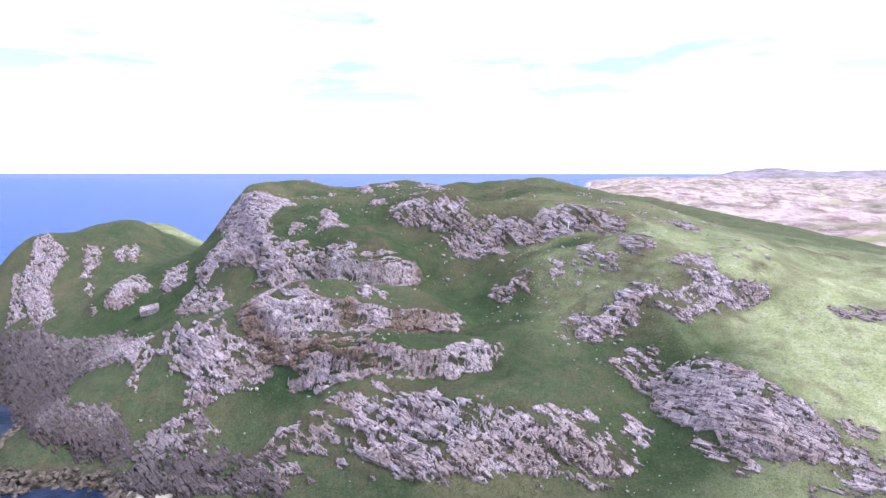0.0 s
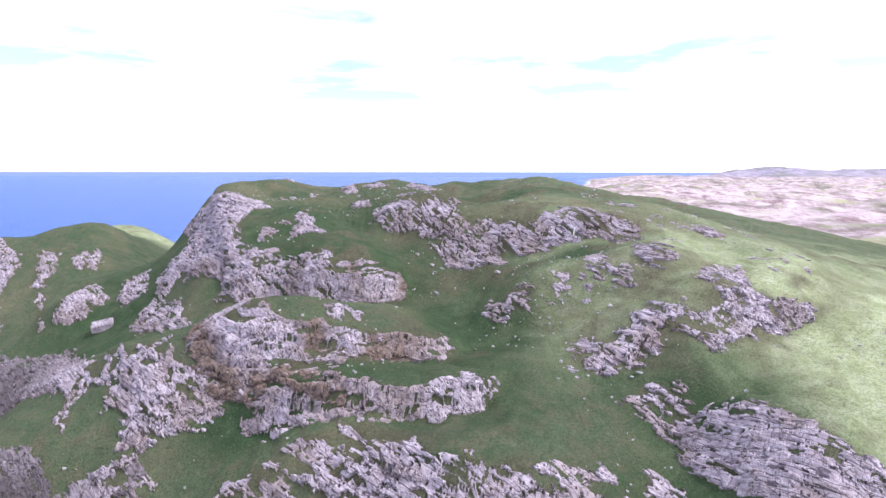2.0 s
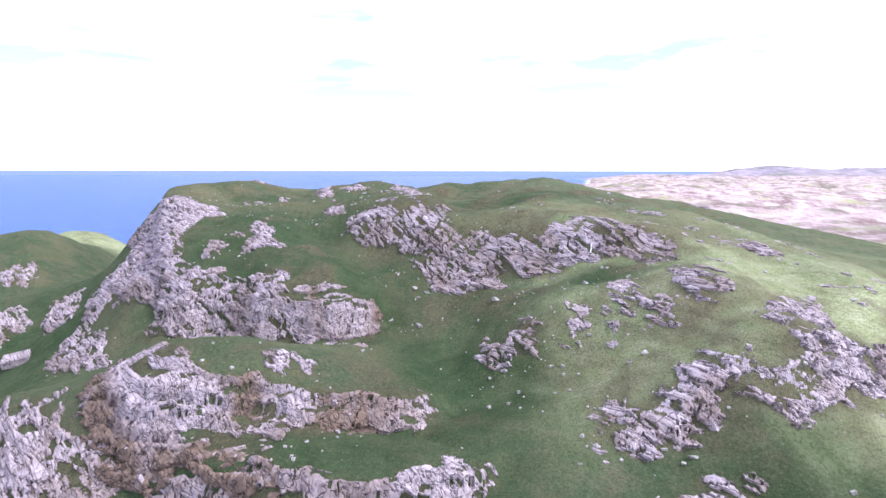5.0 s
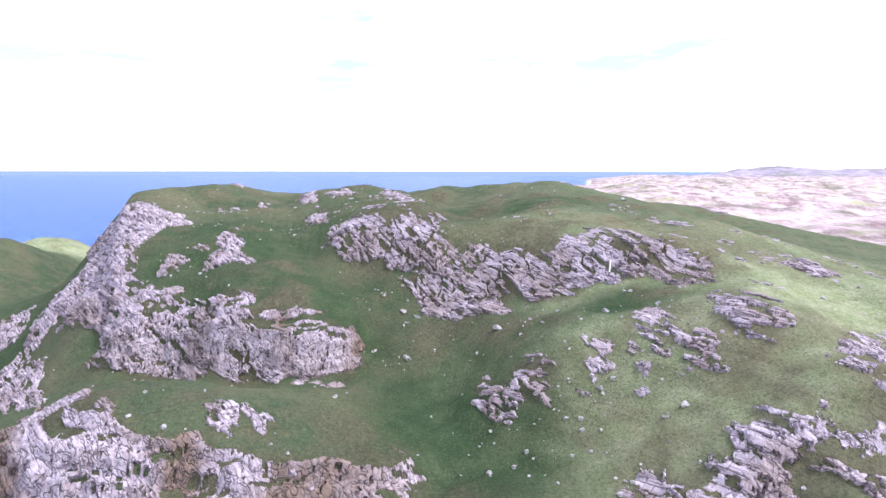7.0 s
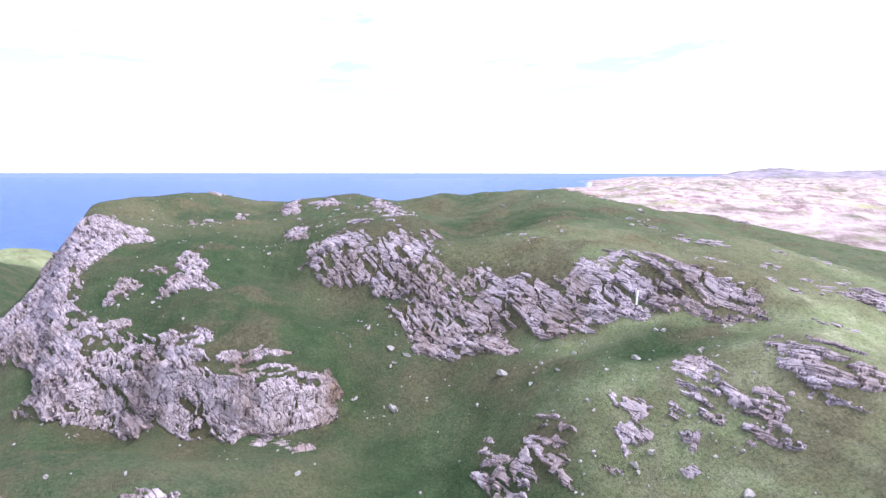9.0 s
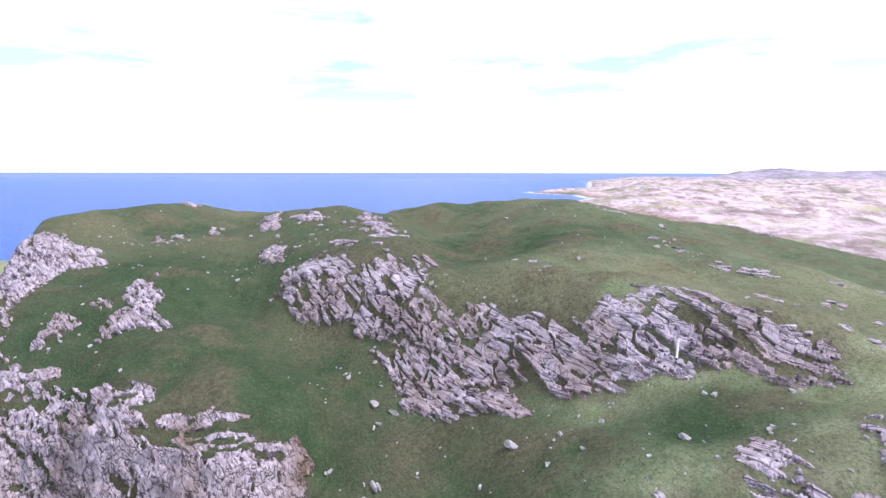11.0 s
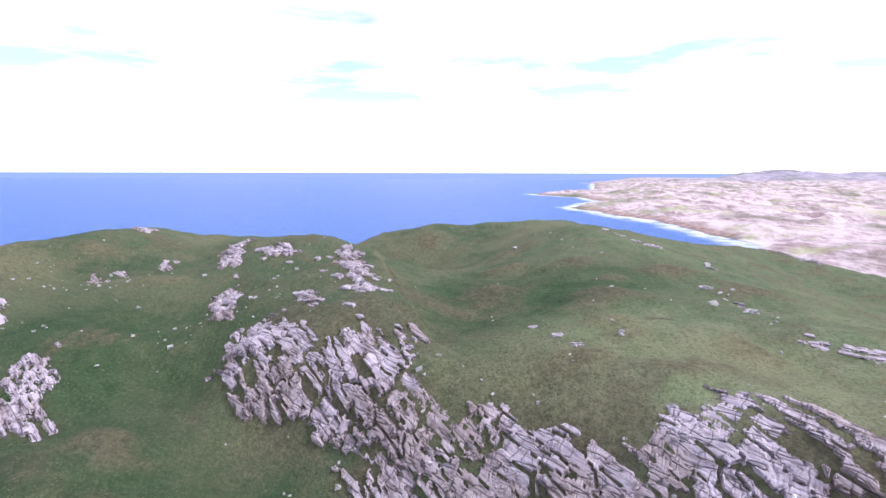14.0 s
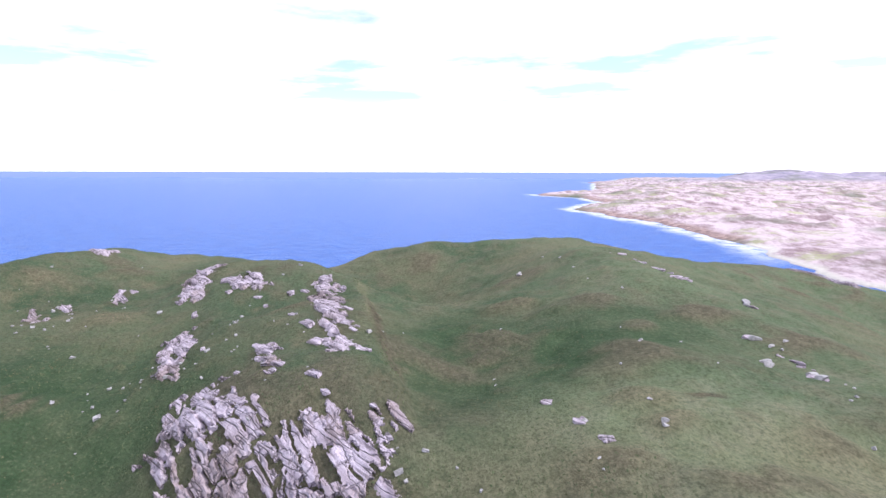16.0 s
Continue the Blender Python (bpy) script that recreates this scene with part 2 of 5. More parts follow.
HEADLAND_RIDGES = [
    (21.9, 246.8, 5, 25.7, 11.3, 33.7, -15.4),
    (-143.1, 155.3, -3, 14.2, 30.9, 38.3, 21.5),
    (-101.6, 161.4, 2.5, 12.7, 48.9, 23.4, -10.9),
    (-23.5, 71.9, -5.1, 32.3, 14.6, 13.6, -16.5),
    (22, 112.7, -5.1, 18.8, 35.6, 7.6, 2.9),
    (7.6, 212.8, -10.6, 18.4, 23.8, 19.8, 20.4),
    (99.2, 73.9, -0.9, 23.7, 15, 16.5, 6),
    (-55.2, 162.4, 7, 13.2, 13.5, 39.1, -24.2),
    (-83.1, 213.7, -5.2, 14.5, 20.8, 25.4, 0.6),
    (11.4, 141.6, -4.7, 10.6, 52.4, 10.7, -15.9),
    (-146.7, 256.9, 9.1, 20.6, 17.5, 13.7, 16.1),
    (-33.5, 148.2, 9.4, 18.3, 13, 22, 25.3),
]
COVE_AND_KNOLLS = [
    (8.7, 175.6, -5.1, 17.2, 13.1, 21.6, -5),
    (81.7, 258.5, 2.1, 17, 20.4, 13.7, 0.2),
    (-142.6, 196.9, 6.1, 16.7, 17.6, 15.6, -3.6),
    (-16.3, 207.5, 1.1, 20, 15, 12.7, -3.1),
    (-63.4, 188.9, 12, 13.5, 20.7, 18.5, -5.8),
    (106.6, 108.7, 0.8, 14.9, 14.8, 18.5, -0.3),
    (-79.4, 76, 1.3, 11.5, 20.8, 22.2, -13.5),
    (83.7, 133.5, -1.4, 13, 21.3, 16.4, -8),
    (-64.5, 267, 2.9, 24, 10.7, 9.4, -13.1),
    (-6.3, 150.1, -7.1, 11.9, 29.5, 10.3, 28.2),
    (78, 222.3, -2.3, 13.1, 19.9, 16.1, 10.2),
]
CRAG_BENCHES = [
    (36.4, 177.1, -1.6, 9.2, 14.4, 32.6, 23),
    (-121.4, 214.8, 5.5, 12.9, 16.3, 17, -1),
    (-142.4, 163.4, -1.3, 13.7, 14.2, 15.9, 2.8),
    (-42.6, 64.4, 3.8, 14.8, 10.4, 15.4, 5.5),
    (36.2, 60.5, -1.2, 18.4, 11, 9.2, -3.7),
    (-9.2, 225.9, -4.4, 13, 13.4, 14.2, 3.9),
    (-34.5, 116.5, 5.4, 15.4, 8.3, 14.5, -7.8),
    (43.1, 109.1, 4.5, 13.6, 7.3, 16.7, 16.6),
    (-138.4, 281.5, -5.1, 17.1, 6.8, 11, 4),
    (-2.5, 166.5, 4.4, 9.2, 10.6, 22, 1.7),
    (-2.3, 240.6, 3.2, 12.8, 10.9, 12.5, -0.1),
]
HOLLOWS_AND_STEPS = [
    (6.7, 199.6, 1.4, 16.7, 7.2, 10.1, -4.2),
    (29.7, 144.8, 2.3, 13.9, 12, 7.8, -14),
    (-44.5, 222.9, -2.3, 9.9, 12.1, 15.2, -4.1),
    (7.2, 83.3, 3, 16.6, 9.2, 6.8, 1.7),
    (54, 211.9, -1.2, 13.5, 10.5, 8.9, -12.4),
    (-85.4, 185, 1.9, 10.8, 12, 11, -0.4),
    (54.5, 159.1, 1.3, 13.3, 10.5, 7.7, -4.9),
    (55.5, 76.2, 0.9, 7.6, 8.9, 21.3, -7.6),
    (-69.6, 105.8, 4, 13.9, 9.4, 7, -27.1),
    (-34.5, 233.5, 1.5, 9.1, 11.8, 13.1, 3.2),
    (53.8, 102.7, -2.1, 13.1, 7.1, 8.2, 14.1),
]
SMALL_RISES = [
    (-33.3, 99.2, -3.1, 8.6, 14, 6, -12),
    (28.3, 134.6, -3.4, 11.8, 7.1, 7.4, -7.1),
    (-72.2, 119.8, 1.2, 11.1, 7.4, 8, 3),
    (-67.3, 153.7, -1, 11.4, 7.5, 6.7, -4.6),
    (43.9, 82.2, 4.9, 8.5, 9.9, 8.2, 11.5),
    (3.6, 209.5, -3.6, 8.4, 8.5, 9.5, 1.7),
    (-3, 60.3, 1.2, 12.3, 6.6, 5.5, 5.3),
    (-21.8, 161, -3.6, 7.4, 11.2, 8.7, -1.3),
    (51.6, 122.2, -1.5, 7, 6.9, 13.5, -15.5),
    (-52.9, 192.1, -1.9, 6.4, 12.1, 8.8, -18.5),
    (-13, 106.1, -1.1, 11.1, 6.1, 5.5, 4.5),
]
BANKS = [
    (-11.9, 190.6, -0.8, 7.7, 7.3, 9.3, 2.2),
    (-12.5, 140, 3, 6.8, 8.5, 9.8, -5.2),
    (19.6, 101, -0.9, 7.2, 6.7, 10.1, -0.9),
    (-66.9, 187.5, 2.1, 8.6, 6.3, 7.6, -7.3),
    (-52.1, 110.8, 1.4, 7, 7.8, 9.1, 0.7),
    (66.1, 123.1, 1.2, 6.2, 9.9, 8.8, -4.9),
    (-66.4, 61.5, 0.8, 8.1, 6.6, 6.5, -0.5),
    (-46, 169.7, -0.9, 6.2, 8.1, 9, -1.4),
    (-35.2, 206.7, -1.5, 5.8, 10.3, 7.7, -5.3),
    (-41, 136.8, 1.2, 6.2, 7.8, 8.8, -9.4),
    (38.8, 93.3, 2.3, 6.4, 6.5, 9.1, -0.2),
]
DIPS = [
    (-24.7, 180.9, -1, 5.7, 9.3, 7.8, 5),
    (-13.7, 94.8, 1.4, 6.7, 7.4, 7, -2.3),
    (-14.8, 179.8, 1.4, 6.9, 6.5, 6.6, 0.2),
    (-53.6, 149.5, 1.8, 5.7, 7.6, 7.4, -5.8),
    (-37.2, 169.4, 1.1, 5.5, 8.2, 7.2, -5.1),
    (-58.9, 163.8, -1, 5.8, 6.4, 6.4, 0),
    (-66.6, 163.3, 0.2, 5.6, 6.5, 6.5, 0.6),
    (-65, 114, -1.2, 5.5, 7.3, 5.7, 1.6),
    (39.3, 156.6, -1, 5.6, 5.9, 5.5, 0.9),
    (-33.3, 138.9, -1.9, 5.7, 5.5, 5.5, 1),
    (-23.8, 140.8, 1.9, 5.5, 5.5, 5.5, 0.1),
]
KNOLLS_AND_GULLIES = [
    (-150, 190, 11.0, 16, 22, 18, 0),
    (-84, 94, 3.8, 18, 14, 14, 0),
    (37.3, 110.0, -1.1, 11, 11, 11, 0),
    (21.3, 140.6, -1.6, 7, 7, 7, 0),
    (-29.6, 153.5, -1.4, 7, 7, 7, 0),
    (35.8, 85.7, -1.7, 11, 11, 11, 0),
    (-2.9, 154.9, 1.2, 7, 7, 7, 0),
    (-35.9, 137.9, -2.3, 7, 7, 7, 0),
    (-89.7, 173.4, 2.4, 11, 11, 11, 0),
    (51.1, 112.9, -2.7, 7, 7, 7, 0),
    (33.3, 143.5, -0.6, 11, 11, 11, 0),
    (-50.5, 170.0, 1.4, 7, 7, 7, 0),
    (-95.4, 162.6, 3.1, 7, 7, 7, 0),
    (-18.9, 90.1, -1.5, 11, 11, 11, 0),
    (-68.1, 180.0, -2.0, 7, 7, 7, 0),
    (-11.2, 164.6, -0.8, 7, 7, 7, 0),
    (-62.4, 113.6, 1.6, 11, 11, 11, 0),
    (29.5, 121.9, -0.8, 7, 7, 7, 0),
    (-7.7, 111.2, -1.1, 7, 7, 7, 0),
    (22.9, 118.7, -0.4, 11, 11, 11, 0),
    (-13.7, 144.5, 1.3, 7, 7, 7, 0),
    (12.6, 143.2, -0.7, 7, 7, 7, 0),
    (-52.0, 144.1, 1.0, 11, 11, 11, 0),
    (-7.0, 132.8, -1.1, 7, 7, 7, 0),
    (30.0, 148.4, -1.0, 7, 7, 7, 0),
    (26.3, 121.0, 0.8, 11, 11, 11, 0),
    (-18.8, 109.2, -0.6, 7, 7, 7, 0),
    (44.6, 204.7, -1.1, 7, 7, 7, 0),
    (27.6, 117.8, -1.0, 11, 11, 11, 0),
    (-39.9, 240.5, 1.1, 7, 7, 7, 0),
    (17.8, 119.8, -0.5, 7, 7, 7, 0),
]
# Scarps, where the land breaks off: half the drop, reach above, reach below, half breadth of the face, strength of its ledges, then the line of the face with the high ground on its left.
SCARPS = [
    (3.04, 4.2, 4.0, 1.3, 0.4, [(-49.8, 141.1), (-43.0, 140.1), (-35.9, 140.6), (-27.7, 138.1), (-19.6, 135.6), (-13.0, 133.1), (-9.3, 134.8), (-7.6, 138.3), (-7.1, 144.1)]),  # buttress under the grassy top
    (2.36, 4.3, 4.0, 1.3, 0.5, [(-39.3, 112.9), (-33.5, 108.1), (-26.0, 107.2), (-19.0, 108.5), (-12.0, 107.2), (-5.2, 108.1), (0.6, 109.1), (3.5, 111.5), (3.8, 116.1)]),  # rust-stained knoll
    (3.13, 4.5, 4.1, 1.0, 0.45, [(-29.8, 101.3), (-24.9, 98.8), (-17.9, 97.6), (-9.0, 96.1), (-0.0, 95.9), (5.9, 96.3), (9.7, 98.7), (10.7, 102.1)]),  # low jointed wall
    (2.18, 4.4, 4.0, 2.0, 0.35, [(-26.0, 87.8), (-19.1, 86.8), (-12.0, 83.8), (-4.0, 84.1), (4.9, 80.3), (12.9, 77.8), (20.0, 75.8), (26.1, 77.3), (28.2, 80.9)]),  # front ridge
    (1.72, 4.3, 4.1, 2.0, 0.3, [(20.9, 105.4), (24.4, 103.1), (30.7, 103.1), (35.3, 105.5), (41.9, 108.1), (50.0, 106.6), (56.7, 108.1), (63.7, 109.6)]),  # crag above the pasture
    (1.39, 4.5, 4.0, 2.2, 0, [(36.2, 92.4), (37.7, 88.0), (39.6, 83.7), (43.5, 79.4), (47.4, 74.9), (51.7, 71.6), (56.6, 69.2)]),  # face of the tilted slab
    (3.13, 4.7, 4.1, 1.6, 0, [(53.0, 82.2), (46.9, 87.3), (41.5, 90.5), (36.2, 91.0), (31.2, 88.4)]),  # back of the tilted slab
    (0.73, 4.4, 4.1, 2.0, 0.15, [(6.0, 126.4), (9.2, 121.1), (15.9, 117.9), (22.0, 119.4), (27.7, 117.4), (33.8, 116.4), (41.0, 114.9), (47.2, 115.9)]),  # broken rib
    (2.40, 4.2, 4.0, 3.2, 0, [(-2.1, 152.8), (2.9, 150.3), (8.8, 147.3), (14.6, 144.9), (21.3, 143.0), (29.5, 142.6), (36.0, 139.2), (42.1, 135.2), (46.0, 132.7)]),  # striped wall
    (1.52, 4.3, 3.9, 3.2, 0, [(-19.1, 166.6), (-16.3, 162.3), (-9.5, 158.5), (-2.6, 155.5), (4.5, 153.0), (9.6, 149.9)]),  # end of the ridge
    (3.52, 4.7, 4.0, 2.0, 0.2, [(-67.9, 192.0), (-64.9, 182.0), (-59.9, 172.0), (-55.9, 163.0), (-50.9, 153.0), (-46.9, 146.1), (-40.0, 142.6)]),  # sea cliff of the headland
    (1.00, 3.5, 3.5, 0.7, 0, [(8.0, 157.0), (5.2, 163.0), (3.6, 168.0), (1.8, 175.0), (0.2, 182.5), (-2.0, 192.4), (-4.0, 202.0)]),  # turf bank beside the meadow
    (1.70, 4.6, 4.0, 2.0, 0.35, [(-63.9, 126.1), (-57.9, 121.1), (-51.9, 112.1), (-46.9, 106.1), (-43.0, 102.1), (-36.0, 100.1)]),  # crag above the cove
]
SWELLS = np.array(BROAD_HILLS + HEADLAND_RIDGES + COVE_AND_KNOLLS + CRAG_BENCHES + HOLLOWS_AND_STEPS + SMALL_RISES + BANKS + DIPS + KNOLLS_AND_GULLIES)


def lattice(ix, iy, seed):
    """A random number from 0 to 1 for each cell of a grid."""
    h = (ix.astype(np.int64) * 374761393 + iy.astype(np.int64) * 668265263 + seed * 982451653) & 0xFFFFFFFF
    h = ((h ^ (h >> 13)) * 1274126177) & 0xFFFFFFFF
    return ((h ^ (h >> 16)) & 0xFFFFFF) / float(0x1000000)


def soft_noise(x, y, size, seed):
    """Smooth noise from -1 to 1 with features of that size."""
    u, v = x / size, y / size
    iu, iv = np.floor(u), np.floor(v)
    fu, fv = u - iu, v - iv
    su, sv = fu * fu * (3 - 2 * fu), fv * fv * (3 - 2 * fv)
    a, b = lattice(iu, iv, seed), lattice(iu + 1, iv, seed)
    c, d = lattice(iu, iv + 1, seed), lattice(iu + 1, iv + 1, seed)
    return 2 * ((a * (1 - su) + b * su) * (1 - sv) + (c * (1 - su) + d * su) * sv) - 1


def layered_noise(x, y, size, seed, layers=4):
    total, weight, norm = np.zeros(np.shape(x)), 1.0, 0.0
    for k in range(layers):
        total = total + weight * soft_noise(x * 0.8 - y * 0.6, x * 0.6 + y * 0.8, size / 2 ** k, seed + 17 * k)
        norm, weight = norm + weight, weight * 0.5
    return total / norm


def blocks(x, y, long, short, turn, seed):
    """Fractured rock: for each point the random number of its block, the place in the block and how near the next joint is."""
    c, s = math.cos(radians(turn)), math.sin(radians(turn))
    u, v = (x * c + y * s) / long, (-x * s + y * c) / short
    iu, iv = np.floor(u), np.floor(v)
    first, second = np.full(np.shape(x), 9.0), np.full(np.shape(x), 9.0)
    value, pu, pv = np.zeros(np.shape(x)), np.zeros(np.shape(x)), np.zeros(np.shape(x))
    for a in (-1, 0, 1):
        for b in (-1, 0, 1):
            cu, cv = iu + a, iv + b
            du = cu + 0.15 + 0.7 * lattice(cu, cv, seed) - u
            dv = cv + 0.15 + 0.7 * lattice(cu, cv, seed + 1) - v
            d = np.maximum(np.abs(du), np.abs(dv)) * 0.6 + np.hypot(du, dv) * 0.4
            near = d < first
            second = np.where(near, first, np.minimum(second, d))
            value = np.where(near, lattice(cu, cv, seed + 2), value)
            pu, pv = np.where(near, -du, pu), np.where(near, -dv, pv)
            first = np.where(near, d, first)
    return value, pu, pv, second - first


# the far shore across the bay: northing, easting of the waterline
SHORE = np.array([(250, 330), (330, 230), (400, 240), (521, 250), (600, 262), (656, 258), (760, 262), (891, 243), (1000, 232), (1099, 212), (1300, 330), (1500, 330),
                  (1600, 262), (1640, 238), (1700, 222), (1730, 300), (2000, 520), (2600, 640), (3200, 800), (3400, 800), (3600, 1000), (5200, 1500)], float)


def inland_of_shore(x, y):
    """Metres inland from the ragged far waterline (negative out at sea)."""
    wobble = 20 * layered_noise(x, y, 95, 5) + 9 * layered_noise(x, y, 32, 4, 3) + 18 * layered_noise(x, y, 420, 6, 2) * np.clip((y - 700) / 400, 0, 1)
    return x - np.interp(y, SHORE[:, 0], SHORE[:, 1]) + wobble


def far_land(x, y):
    inland = inland_of_shore(x, y)
    rise = 1 - np.exp(-np.clip(inland, 0, None) / 60)
    knobs = np.abs(layered_noise(x, y, 80, 8)) * 15 + np.abs(layered_noise(x, y, 26, 9, 3)) * 5
    z = rise * (7 + 9 * layered_noise(x, y, 420, 7) + knobs * np.clip(inland / 120, 0.25, 1)) + np.clip(inland, -40, 60) * 0.05
    for cx, cy, h, a, b in ((1480, 2720, 46, 260, 330), (1900, 3000, 36, 420, 400), (2500, 3300, 40, 420, 400), (1000, 2500, 18, 330, 260), (3000, 2900, 34, 600, 500)):
        z = z + h * np.exp(-((x - cx) / a) ** 2 - ((y - cy) / b) ** 2) * (1 + 0.25 * layered_noise(x, y, 200, 11))
    return np.where(inland > 0, np.maximum(z, 0.3), -3 + 0.03 * np.maximum(inland, -100))


def broad_land(x, y):
    z = np.full(np.shape(x), -5.0)
    west, east, low, high = np.min(x), np.max(x), np.min(y), np.max(y)
    for cx, cy, h, a, south, north, turn in SWELLS:
        reach = 2.4 * max(a, south, north)
        if west - cx > reach or cx - east > reach or low - cy > reach or cy - high > reach:
            continue
        c, s = math.cos(radians(turn)), math.sin(radians(turn))
        u, v = (x - cx) * c + (y - cy) * s, -(x - cx) * s + (y - cy) * c
        b = np.where(v < 0, south, north)
        z = z + h * np.exp(-((u / a) ** 2 + (v / b) ** 2) ** 1.3)
    return z


# Low tawny hummocks in the meadow: easting, northing, half breadth.
HUMMOCKS = [(24.0, 168.5, 3.0), (23.2, 161.4, 2.2), (24.1, 158.1, 1.6), (23.7, 188.5, 3.2), (18.8, 153.5, 2.0), (26.4, 150.9, 2.2), (14.0, 181.2, 1.6), (28.8, 178.8, 1.8), (12.5, 176.5, 1.3),
            (29.2, 151.6, 1.8), (20.3, 210.9, 3.5), (37.4, 183.3, 2.4), (17.3, 193.6, 2.6), (34.8, 156.2, 2.0), (-10.5, 187.0, 2.2), (-35.0, 192.0, 3.0), (-52.0, 203.0, 3.5), (-29.0, 206.0, 3.0)]


def hummock_rise(x, y):
    z = np.zeros(np.shape(x))
    wx, wy = x + 0.8 * layered_noise(x, y, 3, 27, 2), y + 0.8 * layered_noise(x, y, 3, 28, 2)
    for cx, cy, r in HUMMOCKS:
        z = np.maximum(z, np.exp(-(((wx - cx) / (r * 1.4)) ** 2 + ((wy - cy) / r) ** 2) ** 2))
    return z


def scarp_offset(x, y, line):
    """Signed metres from a scarp's line (positive on the high side) and its strength, which fades at both ends."""
    best, side, along, run = np.full(np.shape(x), 1e9), np.zeros(np.shape(x)), np.zeros(np.shape(x)), 0.0
    for (ax, ay), (bx, by) in zip(line[:-1], line[1:]):
        dx, dy = bx - ax, by - ay
        length = math.hypot(dx, dy)
        t = np.clip(((x - ax) * dx + (y - ay) * dy) / length ** 2, 0, 1)
        d = np.hypot(x - ax - t * dx, y - ay - t * dy)
        near = d < best
        side = np.where(near, np.sign(dx * (y - ay) - dy * (x - ax)), side)
        along, best, run = np.where(near, run + t * length, along), np.where(near, d, best), run + length
    return side * best, np.clip(np.minimum(along, run - along) / 6, 0, 1)


def crag_strength(x, y):
    """What the scarps add to the smooth swells (ground held up above each face, cut away below it), and how near a face is."""
    x, y = np.asarray(x, float), np.asarray(y, float)
    wobble = 0.9 * layered_noise(x, y, 7, 31, 3) + 0.35 * layered_noise(x, y, 2.2, 33, 2)
    z, near = np.zeros(np.shape(x)), np.zeros(np.shape(x))
    for half, above, below, face, ledge, line in SCARPS:
        low, high = np.min(line, 0) - 20, np.max(line, 0) + 20
        box = (x > low[0]) & (x < high[0]) & (y > low[1]) & (y < high[1])
        if not box.any():
            continue
        d, strength = scarp_offset(x[box], y[box], line)
        d = d + wobble[box]
        z[box] += half * strength * np.tanh(d / face) * np.exp(-np.abs(d) / np.where(d > 0, above, below))
        near[box] = np.maximum(near[box], ledge * strength * np.exp(-(np.abs(d + 1.0) / 6.5) ** 2))
    return z, near


TERRACE = 2.3  # metres from ledge to ledge


def shaped_land(x, y):
    """The swells with their scarps, the faces stepped into ledges."""
    x, y = np.asarray(x, float), np.asarray(y, float)
    step, near = crag_strength(x, y)
    z = broad_land(x, y) + step
    q = (z + 0.10 * x + 1.5 * layered_noise(x, y, 9, 35, 3)) / TERRACE
    f = q - np.floor(q)
    riser = np.clip((f - 0.6) / 0.4, 0, 1)
    return z + near * TERRACE * (riser * riser * (3 - 2 * riser) - f + 0.3), near


def land(x, y, shaped=None):
    """The height of the turf or sand above the sea."""
    x, y = np.asarray(x, float), np.asarray(y, float)
    near = shaped_land(x, y)[0] if shaped is None else shaped
    hummocks = 0.75 * layered_noise(x, y, 9, 21, 3) + 0.3 * layered_noise(x, y, 3.2, 23, 2) + 0.14 * layered_noise(x, y, 1.6, 22, 2)
    beds = np.clip(1 - ((x + 27) / 11) ** 4, 0, 1) * np.clip(1 - ((y - 174) / 16) ** 4, 0, 1)  # old hand-dug ridges
    hummocks = hummocks + 0.14 * beds * np.sin((x + 0.12 * y) * 2 * math.pi / 1.7)
    near = near + hummocks * np.clip((near + 1) / 4, 0, 1) + 0.55 * hummock_rise(x, y)
    return np.maximum(near, far_land(x, y))



# ---- ground and sea ----
def steps(start, stop, fine, low, high, growth):
    """Places along one axis: evenly fine from start to stop, then ever wider out to low and high."""
    middle = np.arange(start, stop + fine / 2, fine)
    up, down = [middle[-1]], [middle[0]]
    while up[-1] < high:
        up.append(up[-1] + max(fine, growth * (up[-1] - stop)))
    while down[-1] > low:
        down.append(down[-1] - max(fine, growth * (start - down[-1])))
    return np.array(down[:0:-1] + list(middle) + up[1:])


def sheet(name, xs, ys, z, material, keep=None, values=(), shift=(0.0, 0.0)):
    """One grid of quads over xs and ys at the heights z, pushed sideways by shift, with named values for its material."""
    nx, ny = len(xs), len(ys)
    gx, gy = np.meshgrid(xs, ys)
    index = np.arange(nx * ny).reshape(ny, nx)
    quads = np.stack([index[:-1, :-1], index[:-1, 1:], index[1:, 1:], index[1:, :-1]], -1).reshape(-1, 4)
    if keep is not None:
        quads = quads[keep.ravel()[quads].any(1)]
    used, quads = np.unique(quads, return_inverse=True)
    quads = quads.reshape(-1, 4)
    mesh = bpy.data.meshes.new(name)
    mesh.vertices.add(len(used))
    mesh.vertices.foreach_set("co", np.stack([gx + shift[0], gy + shift[1], z], -1).reshape(-1, 3)[used].ravel())
    mesh.loops.add(len(quads) * 4)
    mesh.loops.foreach_set("vertex_index", quads.ravel().astype(np.int32))
    mesh.polygons.add(len(quads))
    mesh.polygons.foreach_set("loop_start", np.arange(0, len(quads) * 4, 4, dtype=np.int32))
    mesh.polygons.foreach_set("use_smooth", np.ones(len(quads), dtype=bool))
    for key, value in values:
        mesh.attributes.new(key, "FLOAT", "POINT").data.foreach_set("value", value.ravel()[used].astype(np.float32))
    mesh.materials.append(material)
    mesh.update(calc_edges=True)
    return new(name, mesh)


